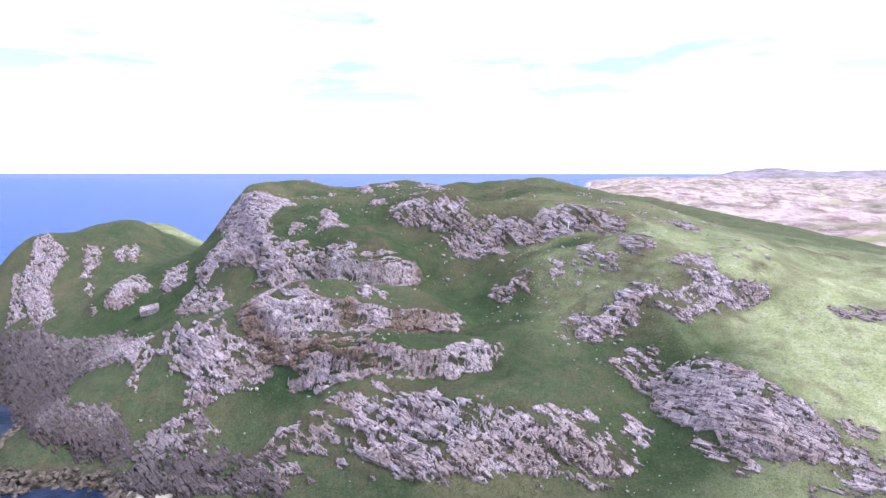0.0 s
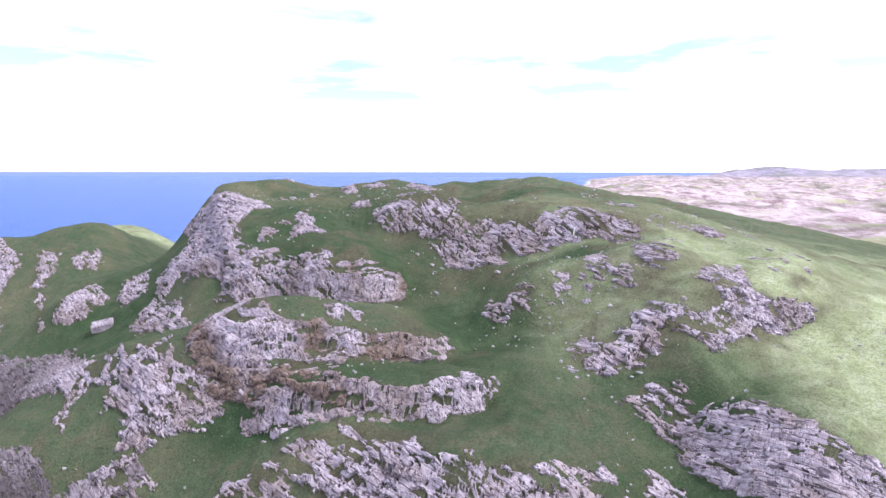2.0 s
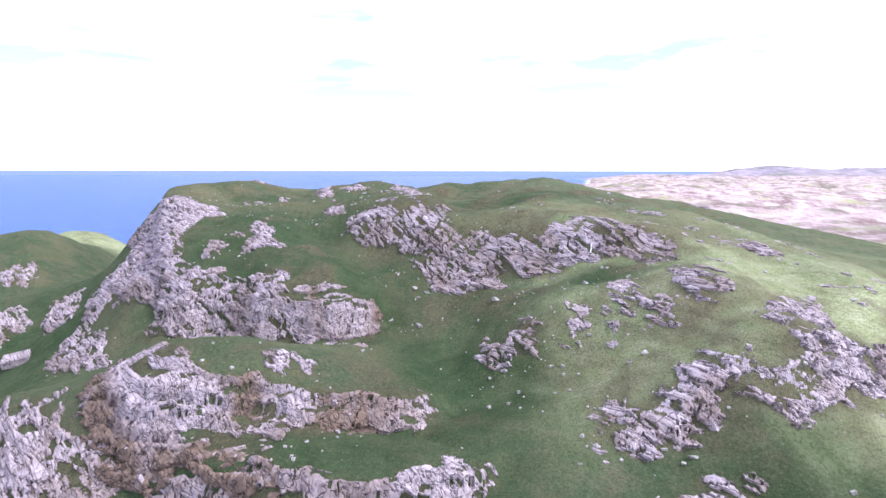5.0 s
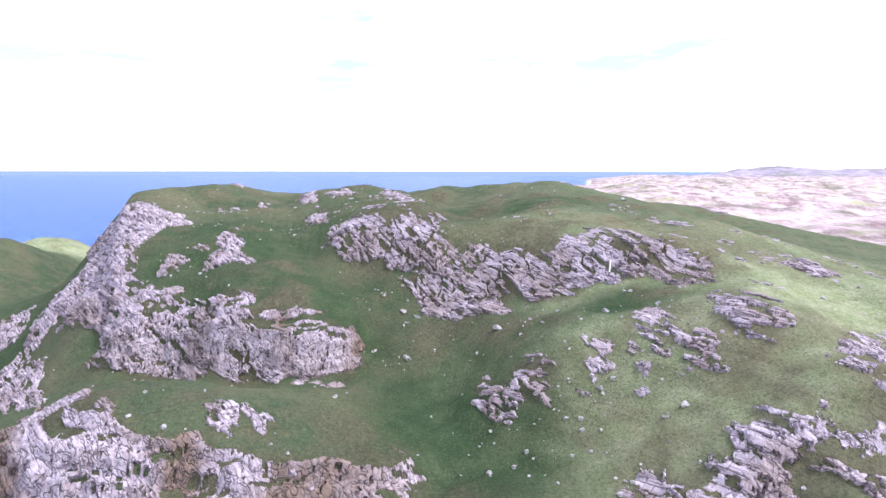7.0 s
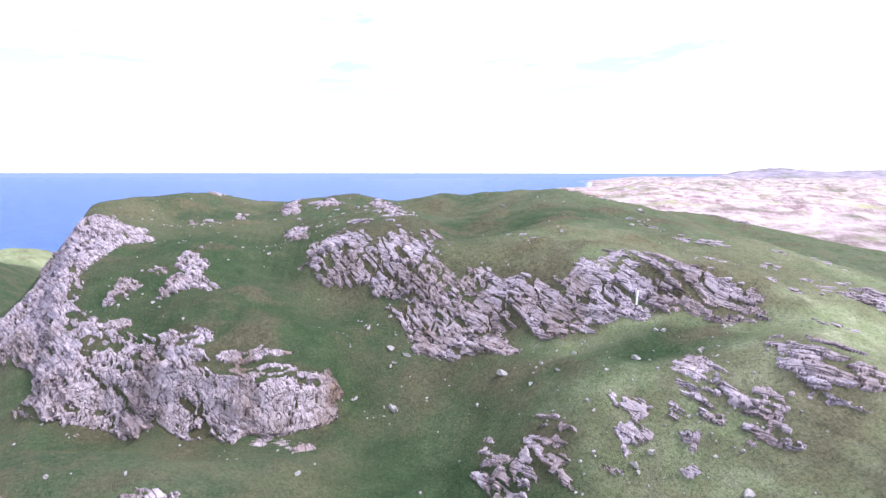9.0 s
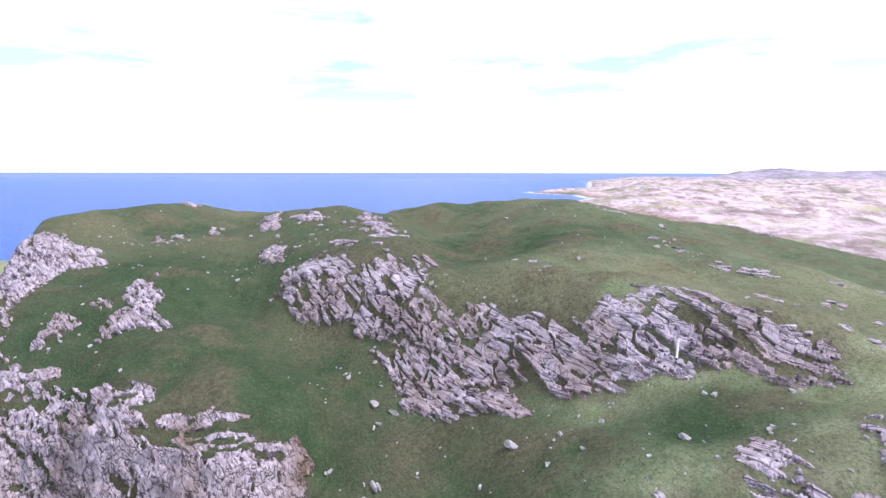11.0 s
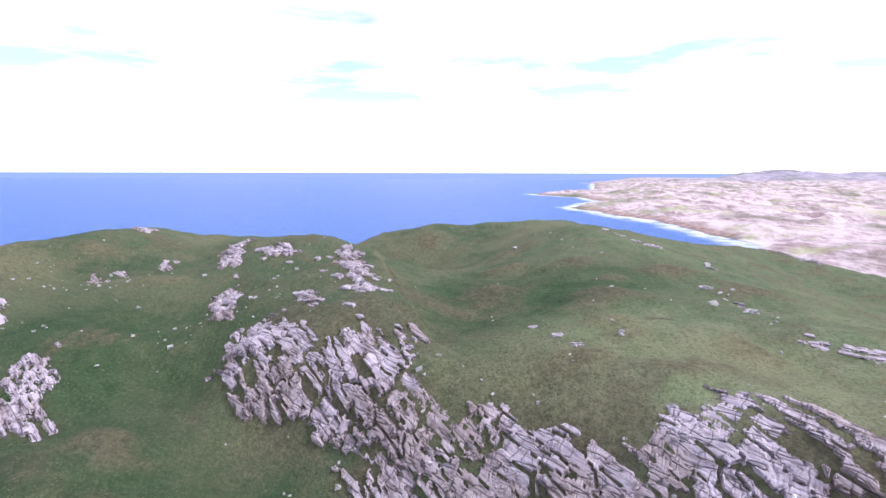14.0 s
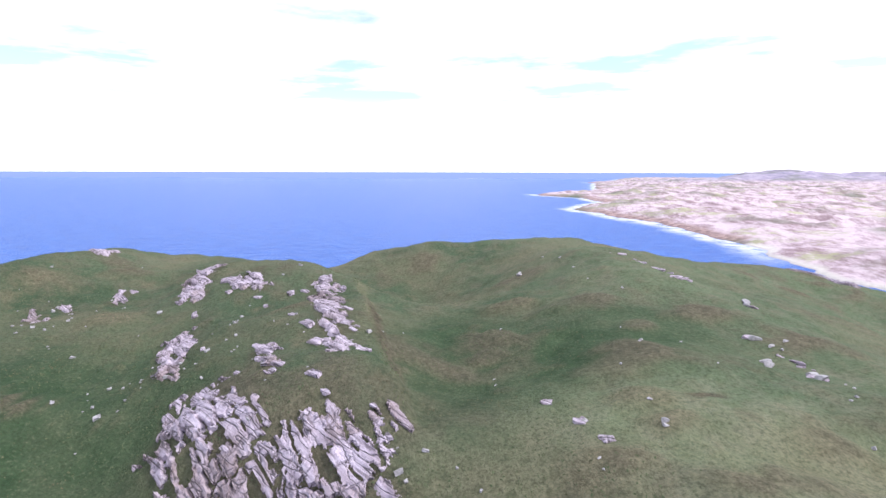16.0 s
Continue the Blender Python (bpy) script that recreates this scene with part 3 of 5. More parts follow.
def build_ground():
    xs = steps(-80, 80, FINE, -900, 4700, 0.02)
    ys = steps(64, 215, FINE, -200, 4900, 0.015)
    gx, gy = np.meshgrid(xs, ys)
    near = shaped_land(gx, gy)[0]
    z = land(gx, gy, near)
    far = far_land(gx, gy) > near
    patches = layered_noise(gx, gy, 13, 41)
    rise_y, rise_x = np.gradient(near, ys, xs)
    steep = np.clip((np.hypot(rise_x, rise_y) - 0.35) / 0.5, 0, 1)
    dry = np.clip(0.45 * np.clip((near - 34) / 10, 0, 1) + 0.45 * steep + 0.9 * patches - 0.15, 0, 0.9) * np.clip((near - 4) / 6, 0, 1)
    # lit pasture, hazy upper hill and lit spit, brightened through turf colour
    lime_and_sun = np.clip((gx - 31 - 0.1 * (gy - 110)) / 30 + 0.22 * layered_noise(gx, gy, 16, 45), 0, 1) * (1 - 0.5 * dry) * np.clip((150 - gy) / 35, 0.12, 1)
    lime_and_sun = np.maximum(lime_and_sun, 0.7 * np.clip((gx + 2) / 30, 0, 1) * np.clip((gy - 96) / 18, 0, 1) * np.clip((190 - gy) / 60, 0.15, 1) * np.clip(0.7 + layered_noise(gx, gy, 12, 48), 0, 1))
    lime_and_sun = np.maximum(lime_and_sun, 0.75 * np.clip((gy - 236) / 12, 0, 1) * np.clip((-92 - gx) / 8, 0, 1))
    bare = np.where(far, np.clip(0.95 + 1.2 * layered_noise(gx, gy, 60, 42), 0, 1), 0)
    heath = np.zeros_like(z)
    for cx, cy, rx, ry in ((20, 143, 27, 10), (36, 119, 17, 9), (-3, 160, 15, 9), (0, 84, 23, 7), (-15, 110, 26, 7), (-30, 142, 20, 9), (44, 105, 18, 10), (-55, 165, 14, 20)):
        heath = np.maximum(heath, np.exp(-(((gx - cx) / rx) ** 2 + ((gy - cy) / ry) ** 2) ** 2))
    heath = np.clip(heath * (0.2 + 1.3 * layered_noise(gx, gy, 4, 44)), 0, 0.6) * np.clip((62 - gx) / 20, 0.2, 1)
    heath = np.maximum(heath, np.clip((z - near - 0.28) * 2.2, 0, 0.65) * np.clip((near - 20) / 10, 0, 1))
    hump = np.clip((z - near - 0.22) * 2.0, 0, 0.8) * np.clip((near - 20) / 12, 0, 1) * np.clip(0.75 + 1.6 * layered_noise(gx, gy, 14, 49, 3), 0, 1)
    hump = np.maximum(hump, 0.75 * hummock_rise(gx, gy) * np.clip(0.8 + layered_noise(gx, gy, 3, 50, 2), 0, 1))
    peat_and_shade = np.zeros_like(z)
    for crag in CRAGS:
        low, high = np.searchsorted(xs, crag[:, 0].min() - 3), np.searchsorted(xs, crag[:, 0].max() + 3)
        south, north = np.searchsorted(ys, crag[:, 1].min() - 3), np.searchsorted(ys, crag[:, 1].max() + 3)
        box = np.s_[south:north, low:high]
        peat_and_shade[box] = np.maximum(peat_and_shade[box], np.clip(0.5 + inside_depth(gx[box], gy[box], crag) / 2.2, 0, 1))
    peat_and_shade = np.clip(peat_and_shade * (0.6 + 1.3 * layered_noise(gx, gy, 4, 47)), 0, 0.62)
    cut, run = scarp_offset(gx, gy, [(5.2, 163.0), (3.6, 168.0), (1.8, 175.0), (0.2, 182.5), (-2.0, 192.4)])
    peat_and_shade = np.maximum(peat_and_shade, np.clip(1.5 - np.abs(cut + 0.3 * layered_noise(gx, gy, 3, 60, 2) + 0.4) / 0.6, 0, 1) * run)  # the dark lip of the bank
    peat_and_shade = np.maximum(peat_and_shade, np.exp(-(((gx - 28.5 + 0.4 * (gy - 161.8)) / 1.7) ** 2 + ((gy - 161.8) / 0.55) ** 2) ** 2))  # a dip's shadow, painted as a narrow dark streak
    meadow_and_shade = np.zeros_like(z)
    # green hollows; the western patches also put shade into the turf colour
    for cx, cy, rx, ry in ((8, 122, 13, 28), (22, 131, 20, 6), (-82, 156, 20, 26), (-24, 100, 14, 5), (-32, 160, 20, 24), (10, 176, 9, 16), (38, 94, 12, 9), (32, 80, 12, 9), (-12, 141, 15, 12), (-10, 101, 16, 5), (22, 176, 14, 12)):
        meadow_and_shade = np.maximum(meadow_and_shade, np.exp(-(((gx - cx) / rx) ** 2 + ((gy - cy) / ry) ** 2) ** 2))
    meadow_and_shade = np.clip(meadow_and_shade * (0.95 + 0.6 * layered_noise(gx, gy, 8, 46)), 0, 1)
    dry = dry * (1 - 0.5 * meadow_and_shade)
    hump = hump * (1 - 0.4 * meadow_and_shade)
    # painted haze, stronger on higher and more distant hills
    far_haze = np.clip((z - 22) / 16, 0, 0.85) * far * np.clip((gy - 1300) / 900, 0, 1)
    tide = np.clip((4.5 - z) / 2, 0, 1) * far * (gy > 640)
    sand = np.clip(1.6 - np.abs(z - 0.9) / 0.7, 0, 1) * np.where(far, gy < 620, (gx > -55) & (gx < -24) & (gy > 84))
    wrack = np.clip((2.2 - z) / 1.5, 0, 1) * (~far) * (1 - np.clip(sand * 2, 0, 1))
    ground = sheet("ground", xs, ys, z, TURF, z > -2.5, (("hump", hump), ("dry", dry), ("peat_and_shade", peat_and_shade), ("heath", heath), ("meadow_and_shade", meadow_and_shade), ("far_haze", far_haze), ("tide", tide), ("lime_and_sun", lime_and_sun), ("bare", bare), ("sand", sand), ("wrack", wrack)))
    tagged(ground, "rolling green coastal turf with dry patches and sandy cove", "ground", kind="structure")


def build_sea():
    xs = steps(-120, 300, 6, -4800, 4800, 0.05)
    ys = steps(60, 1100, 8, -900, 4950, 0.04)
    gx, gy = np.meshgrid(xs, ys)
    ashore = np.maximum(broad_land(gx, gy), far_land(gx, gy))
    off = inland_of_shore(gx, gy)
    foam = np.clip(1 - np.abs(off + 7) / 22, 0, 1) * np.clip((gy - 500) / 100, 0, 1)
    cliff_reflection = np.clip((broad_land(gx, gy) + 5.2) / 2.5, 0, 0.9) * (gy < 140)  # the cliff's dark reflection, painted into the water of the cove
    sea = sheet("water", xs, ys, np.zeros_like(gx), SEA, None, (("foam", foam), ("cliff_reflection", cliff_reflection)))
    tagged(sea, "deep blue open sea with white surf along the shore", "sea", kind="structure")




# ---- rock outcrops ----
def inside_depth(x, y, outline):
    """Metres inside (positive) or outside (negative) a closed outline in plan."""
    p = np.array(outline, float)
    q = np.roll(p, -1, 0)
    best, crossings = np.full(x.shape, 1e9), np.zeros(x.shape, int)
    for (ax, ay), (bx, by) in zip(p, q):
        dx, dy = bx - ax, by - ay
        t = np.clip(((x - ax) * dx + (y - ay) * dy) / max(dx * dx + dy * dy, 1e-9), 0, 1)
        best = np.minimum(best, np.hypot(x - ax - t * dx, y - ay - t * dy))
        if dy:
            crossings += ((ay > y) != (by > y)) & (x < ax + (y - ay) * dx / dy)
    return np.where(crossings % 2 == 1, best, -best)


def crag_relief(x, y, height, strike, missing, gap, long=1.0, thin=1.0):
    """The broken surface of the rock, where blocks are missing, and how far each block stretches the crag's edge."""
    wx, wy = x + 0.5 * layered_noise(x, y, 7, 51, 2), y + 0.5 * layered_noise(x, y, 7, 52, 2)
    wy = wy + height  # the joints also cut across the steep faces
    a, au, av, ajoint = blocks(wx, wy, 4.6 * long, 1.4 * thin, strike, 61)
    b, bu, bv, bjoint = blocks(wx, wy, 1.8 * long, 0.7 * thin, strike + 3, 71)
    c, cu, cv, cjoint = blocks(wx, wy, 2.9 * long, 1.15 * thin, strike - 4, 81)
    d, du, dv, djoint = blocks(wx, wy, 0.85, 0.42, strike - 3, 91)
    e, eu, ev, ejoint = blocks(wx, wy, 7.0, 3.8, strike + 14, 101)
    z = 0.5 * (e - 0.5) + 0.2 * ev + 0.36 * (a - 0.5) + 0.3 * av + 0.18 * (b - 0.5) + 0.13 * bv + 0.07 * (d - 0.5) + 0.04 * dv
    z = z - 0.36 * np.clip(1 - ajoint / 0.06, 0, 1) - 0.1 * np.clip(1 - bjoint / 0.08, 0, 1) - 0.4 * np.clip(1 - ejoint / 0.03, 0, 1)
    gone = (c + 0.4 * (b - 0.5) + 0.25 * (d - 0.5) < missing) | (ajoint + 0.08 * (d - 0.5) < gap)  # filled with turf
    return gone, z + 0.3 * layered_noise(x, y, 9, 56, 2), 1.5 * (a - 0.5) + 1.1 * (b - 0.5) + 0.8 * (d - 0.5) + 0.8 * (e - 0.5)


def islands(mask):
    """Numbers the separate patches of a mask, largest first."""
    label = np.where(mask, np.arange(1, mask.size + 1).reshape(mask.shape), 0)
    while True:
        best = label.copy()
        best[1:] = np.maximum(best[1:], label[:-1])
        best[:-1] = np.maximum(best[:-1], label[1:])
        best[:, 1:] = np.maximum(best[:, 1:], label[:, :-1])
        best[:, :-1] = np.maximum(best[:, :-1], label[:, 1:])
        best = np.where(mask, best, 0)
        jump = np.where(mask, best.ravel()[np.maximum(best - 1, 0)], 0)
        best = np.maximum(best, jump)
        if (best == label).all():
            break
        label = best
    names, counts = np.unique(label[label > 0], return_counts=True)
    return [(label == n, c) for n, c in sorted(zip(names, counts), key=lambda p: -p[1])]


def slab_mesh(seed):
    """A broken block of layered rock: a long box with knocked-off corners and uneven faces."""
    rng = random.Random(seed)
    bm = bmesh.new()
    bmesh.ops.create_cube(bm, size=1.0)
    for v in bm.verts:
        v.co = Vector((v.co.x * rng.uniform(0.7, 1.2), v.co.y * rng.uniform(0.6, 1.2), v.co.z * rng.uniform(0.6, 1.15)))
    bmesh.ops.bevel(bm, geom=rng.sample(list(bm.edges), 5), offset=0.16, segments=1, affect="EDGES", clamp_overlap=True)
    for v in bm.verts:
        v.co += Vector((rng.uniform(-1, 1), rng.uniform(-1, 1), rng.uniform(-1, 1))) * 0.06
    mesh = bpy.data.meshes.new("rock_slab")
    bm.to_mesh(mesh)
    bm.free()
    mesh.materials.append(ROCK)
    return mesh


SLABS = [slab_mesh(k) for k in range(14)]


CRAGS = []


def outcrop(label, lift, outline, fine=0.17):
    """A crag that breaks through the turf inside the outline: its main face, the knuckles beside it and jutting slabs."""
    p = np.array(outline, float)
    fine = fine if p[:, 1].mean() < 172 and p[:, 0].mean() > -85 else 0.3
    low, high = p.min(0) - 2.2, p.max(0) + 2.2
    xs, ys = np.arange(low[0], high[0], fine), np.arange(low[1], high[1], fine)
    gx, gy = np.meshgrid(xs, ys)
    solid, small = lift > 0.9, np.ptp(p, 0).min() < 5
    striped = p[:, 0].mean() > -12 and p[:, 1].mean() > 112
    missing = 0.2 if "end of the ridge" in label else 0.22 if small or "jagged" in label else 0.06 if solid else 0.15
    gap = 0.07 if "end of the ridge" in label else 0.06 if striped else 0.0 if solid else 0.04
    level = solid and "slab" not in label and "sea" not in label  # beds that lie almost flat
    strike = 7 if level else STRIKE - 4 if striped else STRIKE
    shaped, stepped = shaped_land(gx, gy)
    turf = land(gx, gy, shaped)
    slope_y, slope_x = np.gradient(shaped, fine)
    steep = np.hypot(slope_x, slope_y)
    gone, relief, ragged = crag_relief(gx, gy, (0.3 if striped else 1.0) * shaped, strike, missing, gap, *((1.0, 0.8) if "end of the ridge" in label else (1.6, 0.8) if striped else (1.0, 1.0)))
    inside = inside_depth(gx, gy, outline)
    inside = np.where(inside > 0, inside * np.sqrt(1 + steep ** 2), inside)  # measured along the face
    depth = inside + np.clip((steep - 0.9) * 2.4, 0, 3.0) * np.clip(1.6 + inside * 0.6, 0, 1) + (0.6 if solid else 0.2) + 0.75 * ragged + 0.5 * layered_noise(gx, gy, 2.6, 55, 3)
    if not (small or striped or "slab" in label):  # turf keeps to the treads of the ledges
        gone = gone | ((steep + 0.5 * layered_noise(gx, gy, 3.5, 58, 3) < 0.5) & (stepped > 0.12))
    bold = (0.36 if np.ptp(p, 0).min() < 7 else 0.42 if striped else 0.55) / (1 + 0.25 * np.clip(steep - 0.6, 0, 2))
    brow = 0.4 * inside_depth(gx, gy + 2.5, outline)  # the crag lies flush at its back and breaks off at its foot
    over = np.clip(depth * 0.9, -1.2, 0.16) + 0.5 * np.clip(np.minimum(depth - 0.2, brow), 0, lift) + bold * relief * np.clip(0.5 + depth * 0.4, 0.3, 1)
    over = over - 0.55 * gone + 0.013 * (len(CRAGS) % 7)
    upright = np.sqrt(1 + steep ** 2)
    z = turf + over / upright
    east, north = -slope_x * over / upright, -slope_y * over / upright
    stain = 0.95 if "stained" in label else 0.45
    rust = np.clip((2.2 - inside_depth(gx, gy - 2.0, outline)) / 2, 0, 1) * np.clip(stain + layered_noise(gx, gy, 4, 59, 3) * 1.4 - 0.25, 0, stain)
    # only the low sea crags take the painted wet and shade
    wet_shade = np.full(z.shape, 1.0 if "sea" in label and p[:, 1].mean() < 150 else 0.0)
    CRAGS.append(p)
    group = "rock outcrops on the headland"
    rock = None
    for k, (mask, count) in enumerate(islands(over > -0.12)):
        if k and (count < 12 or k > 45):
            break
        j, i = np.where(mask)
        box = np.s_[max(j.min() - 2, 0):j.max() + 3, max(i.min() - 2, 0):i.max() + 3]
        piece = sheet("rock_knuckle" if k else "rock_outcrop", xs[box[1]], ys[box[0]], z[box], ROCK, mask[box], (("rust", rust[box]), ("wet_shade", wet_shade[box])), (east[box], north[box]))
        piece.data.polygons.foreach_set("use_smooth", np.zeros(len(piece.data.polygons), dtype=bool))
        if k:
            piece.parent = rock
        else:
            rock = tagged(piece, label, "rock outcrop", group)
    rng = random.Random(int(abs(p[0, 0] * 31 + p[0, 1] * 17) * 10))
    bare = np.argwhere((over > 0.0) & (depth > 0.1))
    area = len(bare) * fine * fine
    for j, i in (bare[rng.randrange(len(bare))] for _ in range(min(14, int(area * 0.05) + 1) if len(bare) else 0)):
        size = rng.uniform(0.3, 0.7)
        slab = new("rock_slab", rng.choice(SLABS))
        slab.matrix_world = (pose(xs[i] + east[j, i], ys[j] + north[j, i], z[j, i] - 0.15 * size, rng.gauss(12, 12), rng.gauss(0, 10), STRIKE + rng.gauss(0, 10))
                             @ Matrix.Diagonal((size * rng.uniform(1.2, 2.4), size * rng.uniform(0.5, 0.9), size * rng.uniform(0.4, 0.8), 1)))
        slab.parent = rock
    return rock


outcrop("dark sea-washed cliff of jointed grey gneiss", 1.0, [(-129.2, 162.3), (-114.3, 157.5), (-102.4, 149.0), (-93.4, 148.0), (-83.8, 147.2), (-64.7, 121.4), (-64.6, 115.8), (-80.2, 126.2), (-84.2, 122.0), (-71.1, 102.1), (-65.9, 98.3), (-59.2, 97.0), (-54.7, 95.1), (-63.2, 95.2), (-74.5, 98.7), (-90.6, 115.7), (-99.3, 123.1)])
outcrop("sea-worn grey rock shelf stepping down to the cove", 0.55, [(-54.2, 94.7), (-46.2, 97.6), (-41.1, 97.6), (-42.9, 94.6), (-28.2, 87.8), (-19.3, 80.7), (-19.9, 78.7), (-47.7, 86.0), (-53.6, 89.3), (-60.8, 94.4)])
outcrop("long broken ridge of pale grey layered rock", 0.55, [(-19.7, 91.5), (-14.2, 92.1), (-4.8, 94.3), (0.8, 83.4), (7.5, 82.2), (14.2, 82.0), (21.9, 82.9), (19.8, 77.1), (16.5, 76.2), (8.5, 74.5), (0.8, 75.1), (-5.5, 76.0), (-12.5, 80.1), (-16.2, 82.2), (-13.2, 84.9)])
outcrop("jagged pale grey ledge of layered rock in the turf", 0.35, [(-32.0, 88.2), (-28.2, 91.0), (-21.4, 90.3), (-17.8, 86.5), (-19.5, 86.0), (-26.1, 86.8)])
outcrop("small pale grey rock knuckle poking through the turf", 0.2, [(28.0, 86.1), (30.8, 83.7), (29.3, 80.7), (26.1, 82.2)])
outcrop("jagged pale grey ledge of layered rock in the turf", 0.35, [(17.4, 77.1), (24.0, 81.1), (28.0, 77.5), (26.0, 76.0), (19.6, 75.7)])
outcrop("broad tilted slab of layered pinkish-grey gneiss", 1.0, [(33.1, 88.1), (40.4, 87.4), (44.5, 81.9), (47.4, 77.3), (50.2, 74.0), (50.7, 72.3), (46.2, 71.2), (41.4, 73.4), (36.8, 80.1)])
outcrop("small pale grey rock knuckle poking through the turf", 0.2, [(34.9, 79.2), (37.1, 77.0), (40.7, 72.0), (37.9, 72.0)])
outcrop("jagged pale grey ledge of layered rock in the turf", 0.35, [(50.0, 71.7), (53.9, 71.0), (54.8, 68.5), (52.6, 65.1), (49.7, 65.7), (49.2, 69.2)])
outcrop("small pale grey rock knuckle poking through the turf", 0.2, [(51.6, 74.6), (56.4, 73.3), (55.0, 72.2), (51.5, 73.3)])
outcrop("small pale grey rock knuckle poking through the turf", 0.2, [(45.2, 68.4), (48.8, 66.3), (45.1, 66.9)])
outcrop("jagged pale grey ledge of layered rock in the turf", 0.35, [(26.2, 94.7), (30.3, 97.3), (34.5, 95.5), (36.5, 89.5), (33.9, 89.2), (29.7, 91.9)])
outcrop("long grey crag stepping down to green pasture", 0.55, [(23.7, 102.1), (26.7, 106.0), (34.2, 108.6), (37.1, 107.1), (42.1, 105.6), (47.9, 107.4), (53.5, 106.8), (59.4, 107.9), (52.8, 105.5), (41.3, 101.2), (36.0, 104.1), (31.7, 101.4), (25.6, 100.8)])
outcrop("broad fractured crag of pale grey banded gneiss", 0.5, [(43.2, 111.4), (50.4, 119.1), (54.5, 119.0), (53.2, 112.7), (56.7, 109.8), (60.8, 109.2), (60.5, 108.0), (55.1, 106.9), (50.8, 107.2), (45.8, 107.5)])
outcrop("small pale grey rock knuckle poking through the turf", 0.2, [(21.9, 106.8), (24.0, 107.8), (25.2, 105.9), (23.0, 104.0)])
outcrop("jagged pale grey ledge of layered rock in the turf", 0.35, [(37.1, 126.6), (40.0, 124.8), (41.6, 120.7), (42.8, 117.8), (41.6, 116.1), (37.3, 118.3), (36.8, 120.7)])
outcrop("small pale grey rock knuckle poking through the turf", 0.2, [(27.7, 125.5), (30.5, 126.9), (31.2, 124.3), (29.5, 123.1)])
outcrop("small pale grey rock knuckle poking through the turf", 0.2, [(21.4, 124.1), (24.5, 123.8), (25.4, 122.3), (22.0, 119.9), (21.1, 120.6), (23.0, 122.0)])
outcrop("small pale grey rock knuckle poking through the turf", 0.2, [(25.8, 121.1), (27.6, 122.3), (28.6, 120.4), (26.9, 120.1)])
outcrop("small pale grey rock knuckle poking through the turf", 0.2, [(28.7, 122.0), (30.0, 122.1), (30.0, 120.6)])
outcrop("small pale grey rock knuckle poking through the turf", 0.2, [(31.4, 123.4), (32.0, 121.9), (32.7, 120.0), (31.1, 121.6)])
outcrop("small pale grey rock knuckle poking through the turf", 0.2, [(33.9, 120.7), (35.4, 119.1), (34.8, 118.7), (32.8, 118.6)])
outcrop("small pale grey rock knuckle poking through the turf", 0.2, [(33.0, 117.5), (34.2, 117.2), (34.1, 116.7)])
outcrop("small pale grey rock knuckle poking through the turf", 0.2, [(27.0, 119.1), (28.0, 118.2), (27.3, 118.0)])
outcrop("small pale grey rock knuckle poking through the turf", 0.2, [(9.7, 127.5), (10.9, 128.5), (11.8, 123.6), (10.3, 123.0)])
outcrop("small pale grey rock knuckle poking through the turf", 0.2, [(14.4, 124.7), (15.6, 125.5), (17.4, 122.0), (17.3, 119.7), (15.7, 119.6), (14.1, 120.5)])
outcrop("small pale grey rock knuckle poking through the turf", 0.2, [(10.8, 122.5), (12.3, 121.5), (12.6, 119.7), (11.1, 120.4)])
outcrop("broken toe of the long pale crag", 0.55, [(-1.4, 151.5), (4.2, 149.2), (8.8, 146.3), (11.7, 145.9), (15.5, 140.8), (12.1, 141.1), (5.1, 144.4), (2.3, 147.3)])
outcrop("striped pale crag of dipping rock layers", 0.55, [(5.0, 149.6), (10.3, 147.5), (12.6, 148.3), (15.0, 149.4), (19.1, 146.3), (22.2, 142.4), (24.5, 139.8), (20.3, 139.4), (15.9, 143.3), (11.7, 144.3), (8.4, 146.8)])
outcrop("long dipping wall of pale striped gneiss", 0.55, [(23.0, 145.5), (26.6, 146.9), (32.7, 145.2), (34.9, 142.1), (37.7, 139.2), (41.5, 136.1), (40.9, 132.6), (37.1, 134.7), (34.1, 138.3), (29.2, 137.8), (24.7, 140.6), (21.9, 143.0)])
outcrop("jagged pale crag at the end of the ridge", 0.55, [(-17.1, 163.0), (-15.8, 170.2), (-11.9, 169.3), (-4.6, 159.5), (0.5, 160.5), (4.1, 156.5), (7.4, 152.4), (12.5, 151.3), (14.1, 148.5), (7.3, 150.8), (1.0, 152.6), (-6.1, 156.6), (-11.6, 158.3)])
outcrop("broad fractured crag of pale grey banded gneiss", 0.5, [(-10.1, 196.4), (-7.7, 199.3), (-2.2, 178.5), (0.7, 169.5), (-1.8, 168.9), (-5.8, 181.4)])
outcrop("small pale grey rock knuckle poking through the turf", 0.2, [(-30.1, 198.8), (-26.5, 203.3), (-27.4, 195.4)])
outcrop("jagged pale grey ledge of layered rock in the turf", 0.35, [(-22.3, 200.0), (-18.4, 200.0), (-16.2, 195.8), (-20.3, 196.4)])
outcrop("jagged pale grey ledge of layered rock in the turf", 0.35, [(-23.9, 182.2), (-23.4, 186.6), (-18.3, 176.0), (-20.7, 175.2)])
outcrop("small pale grey rock knuckle poking through the turf", 0.2, [(-10.4, 173.2), (-8.9, 174.0), (-6.8, 167.6), (-9.1, 169.5)])
outcrop("small pale grey rock knuckle poking through the turf", 0.2, [(3.0, 161.0), (4.5, 161.1), (5.6, 159.4), (3.5, 159.3)])
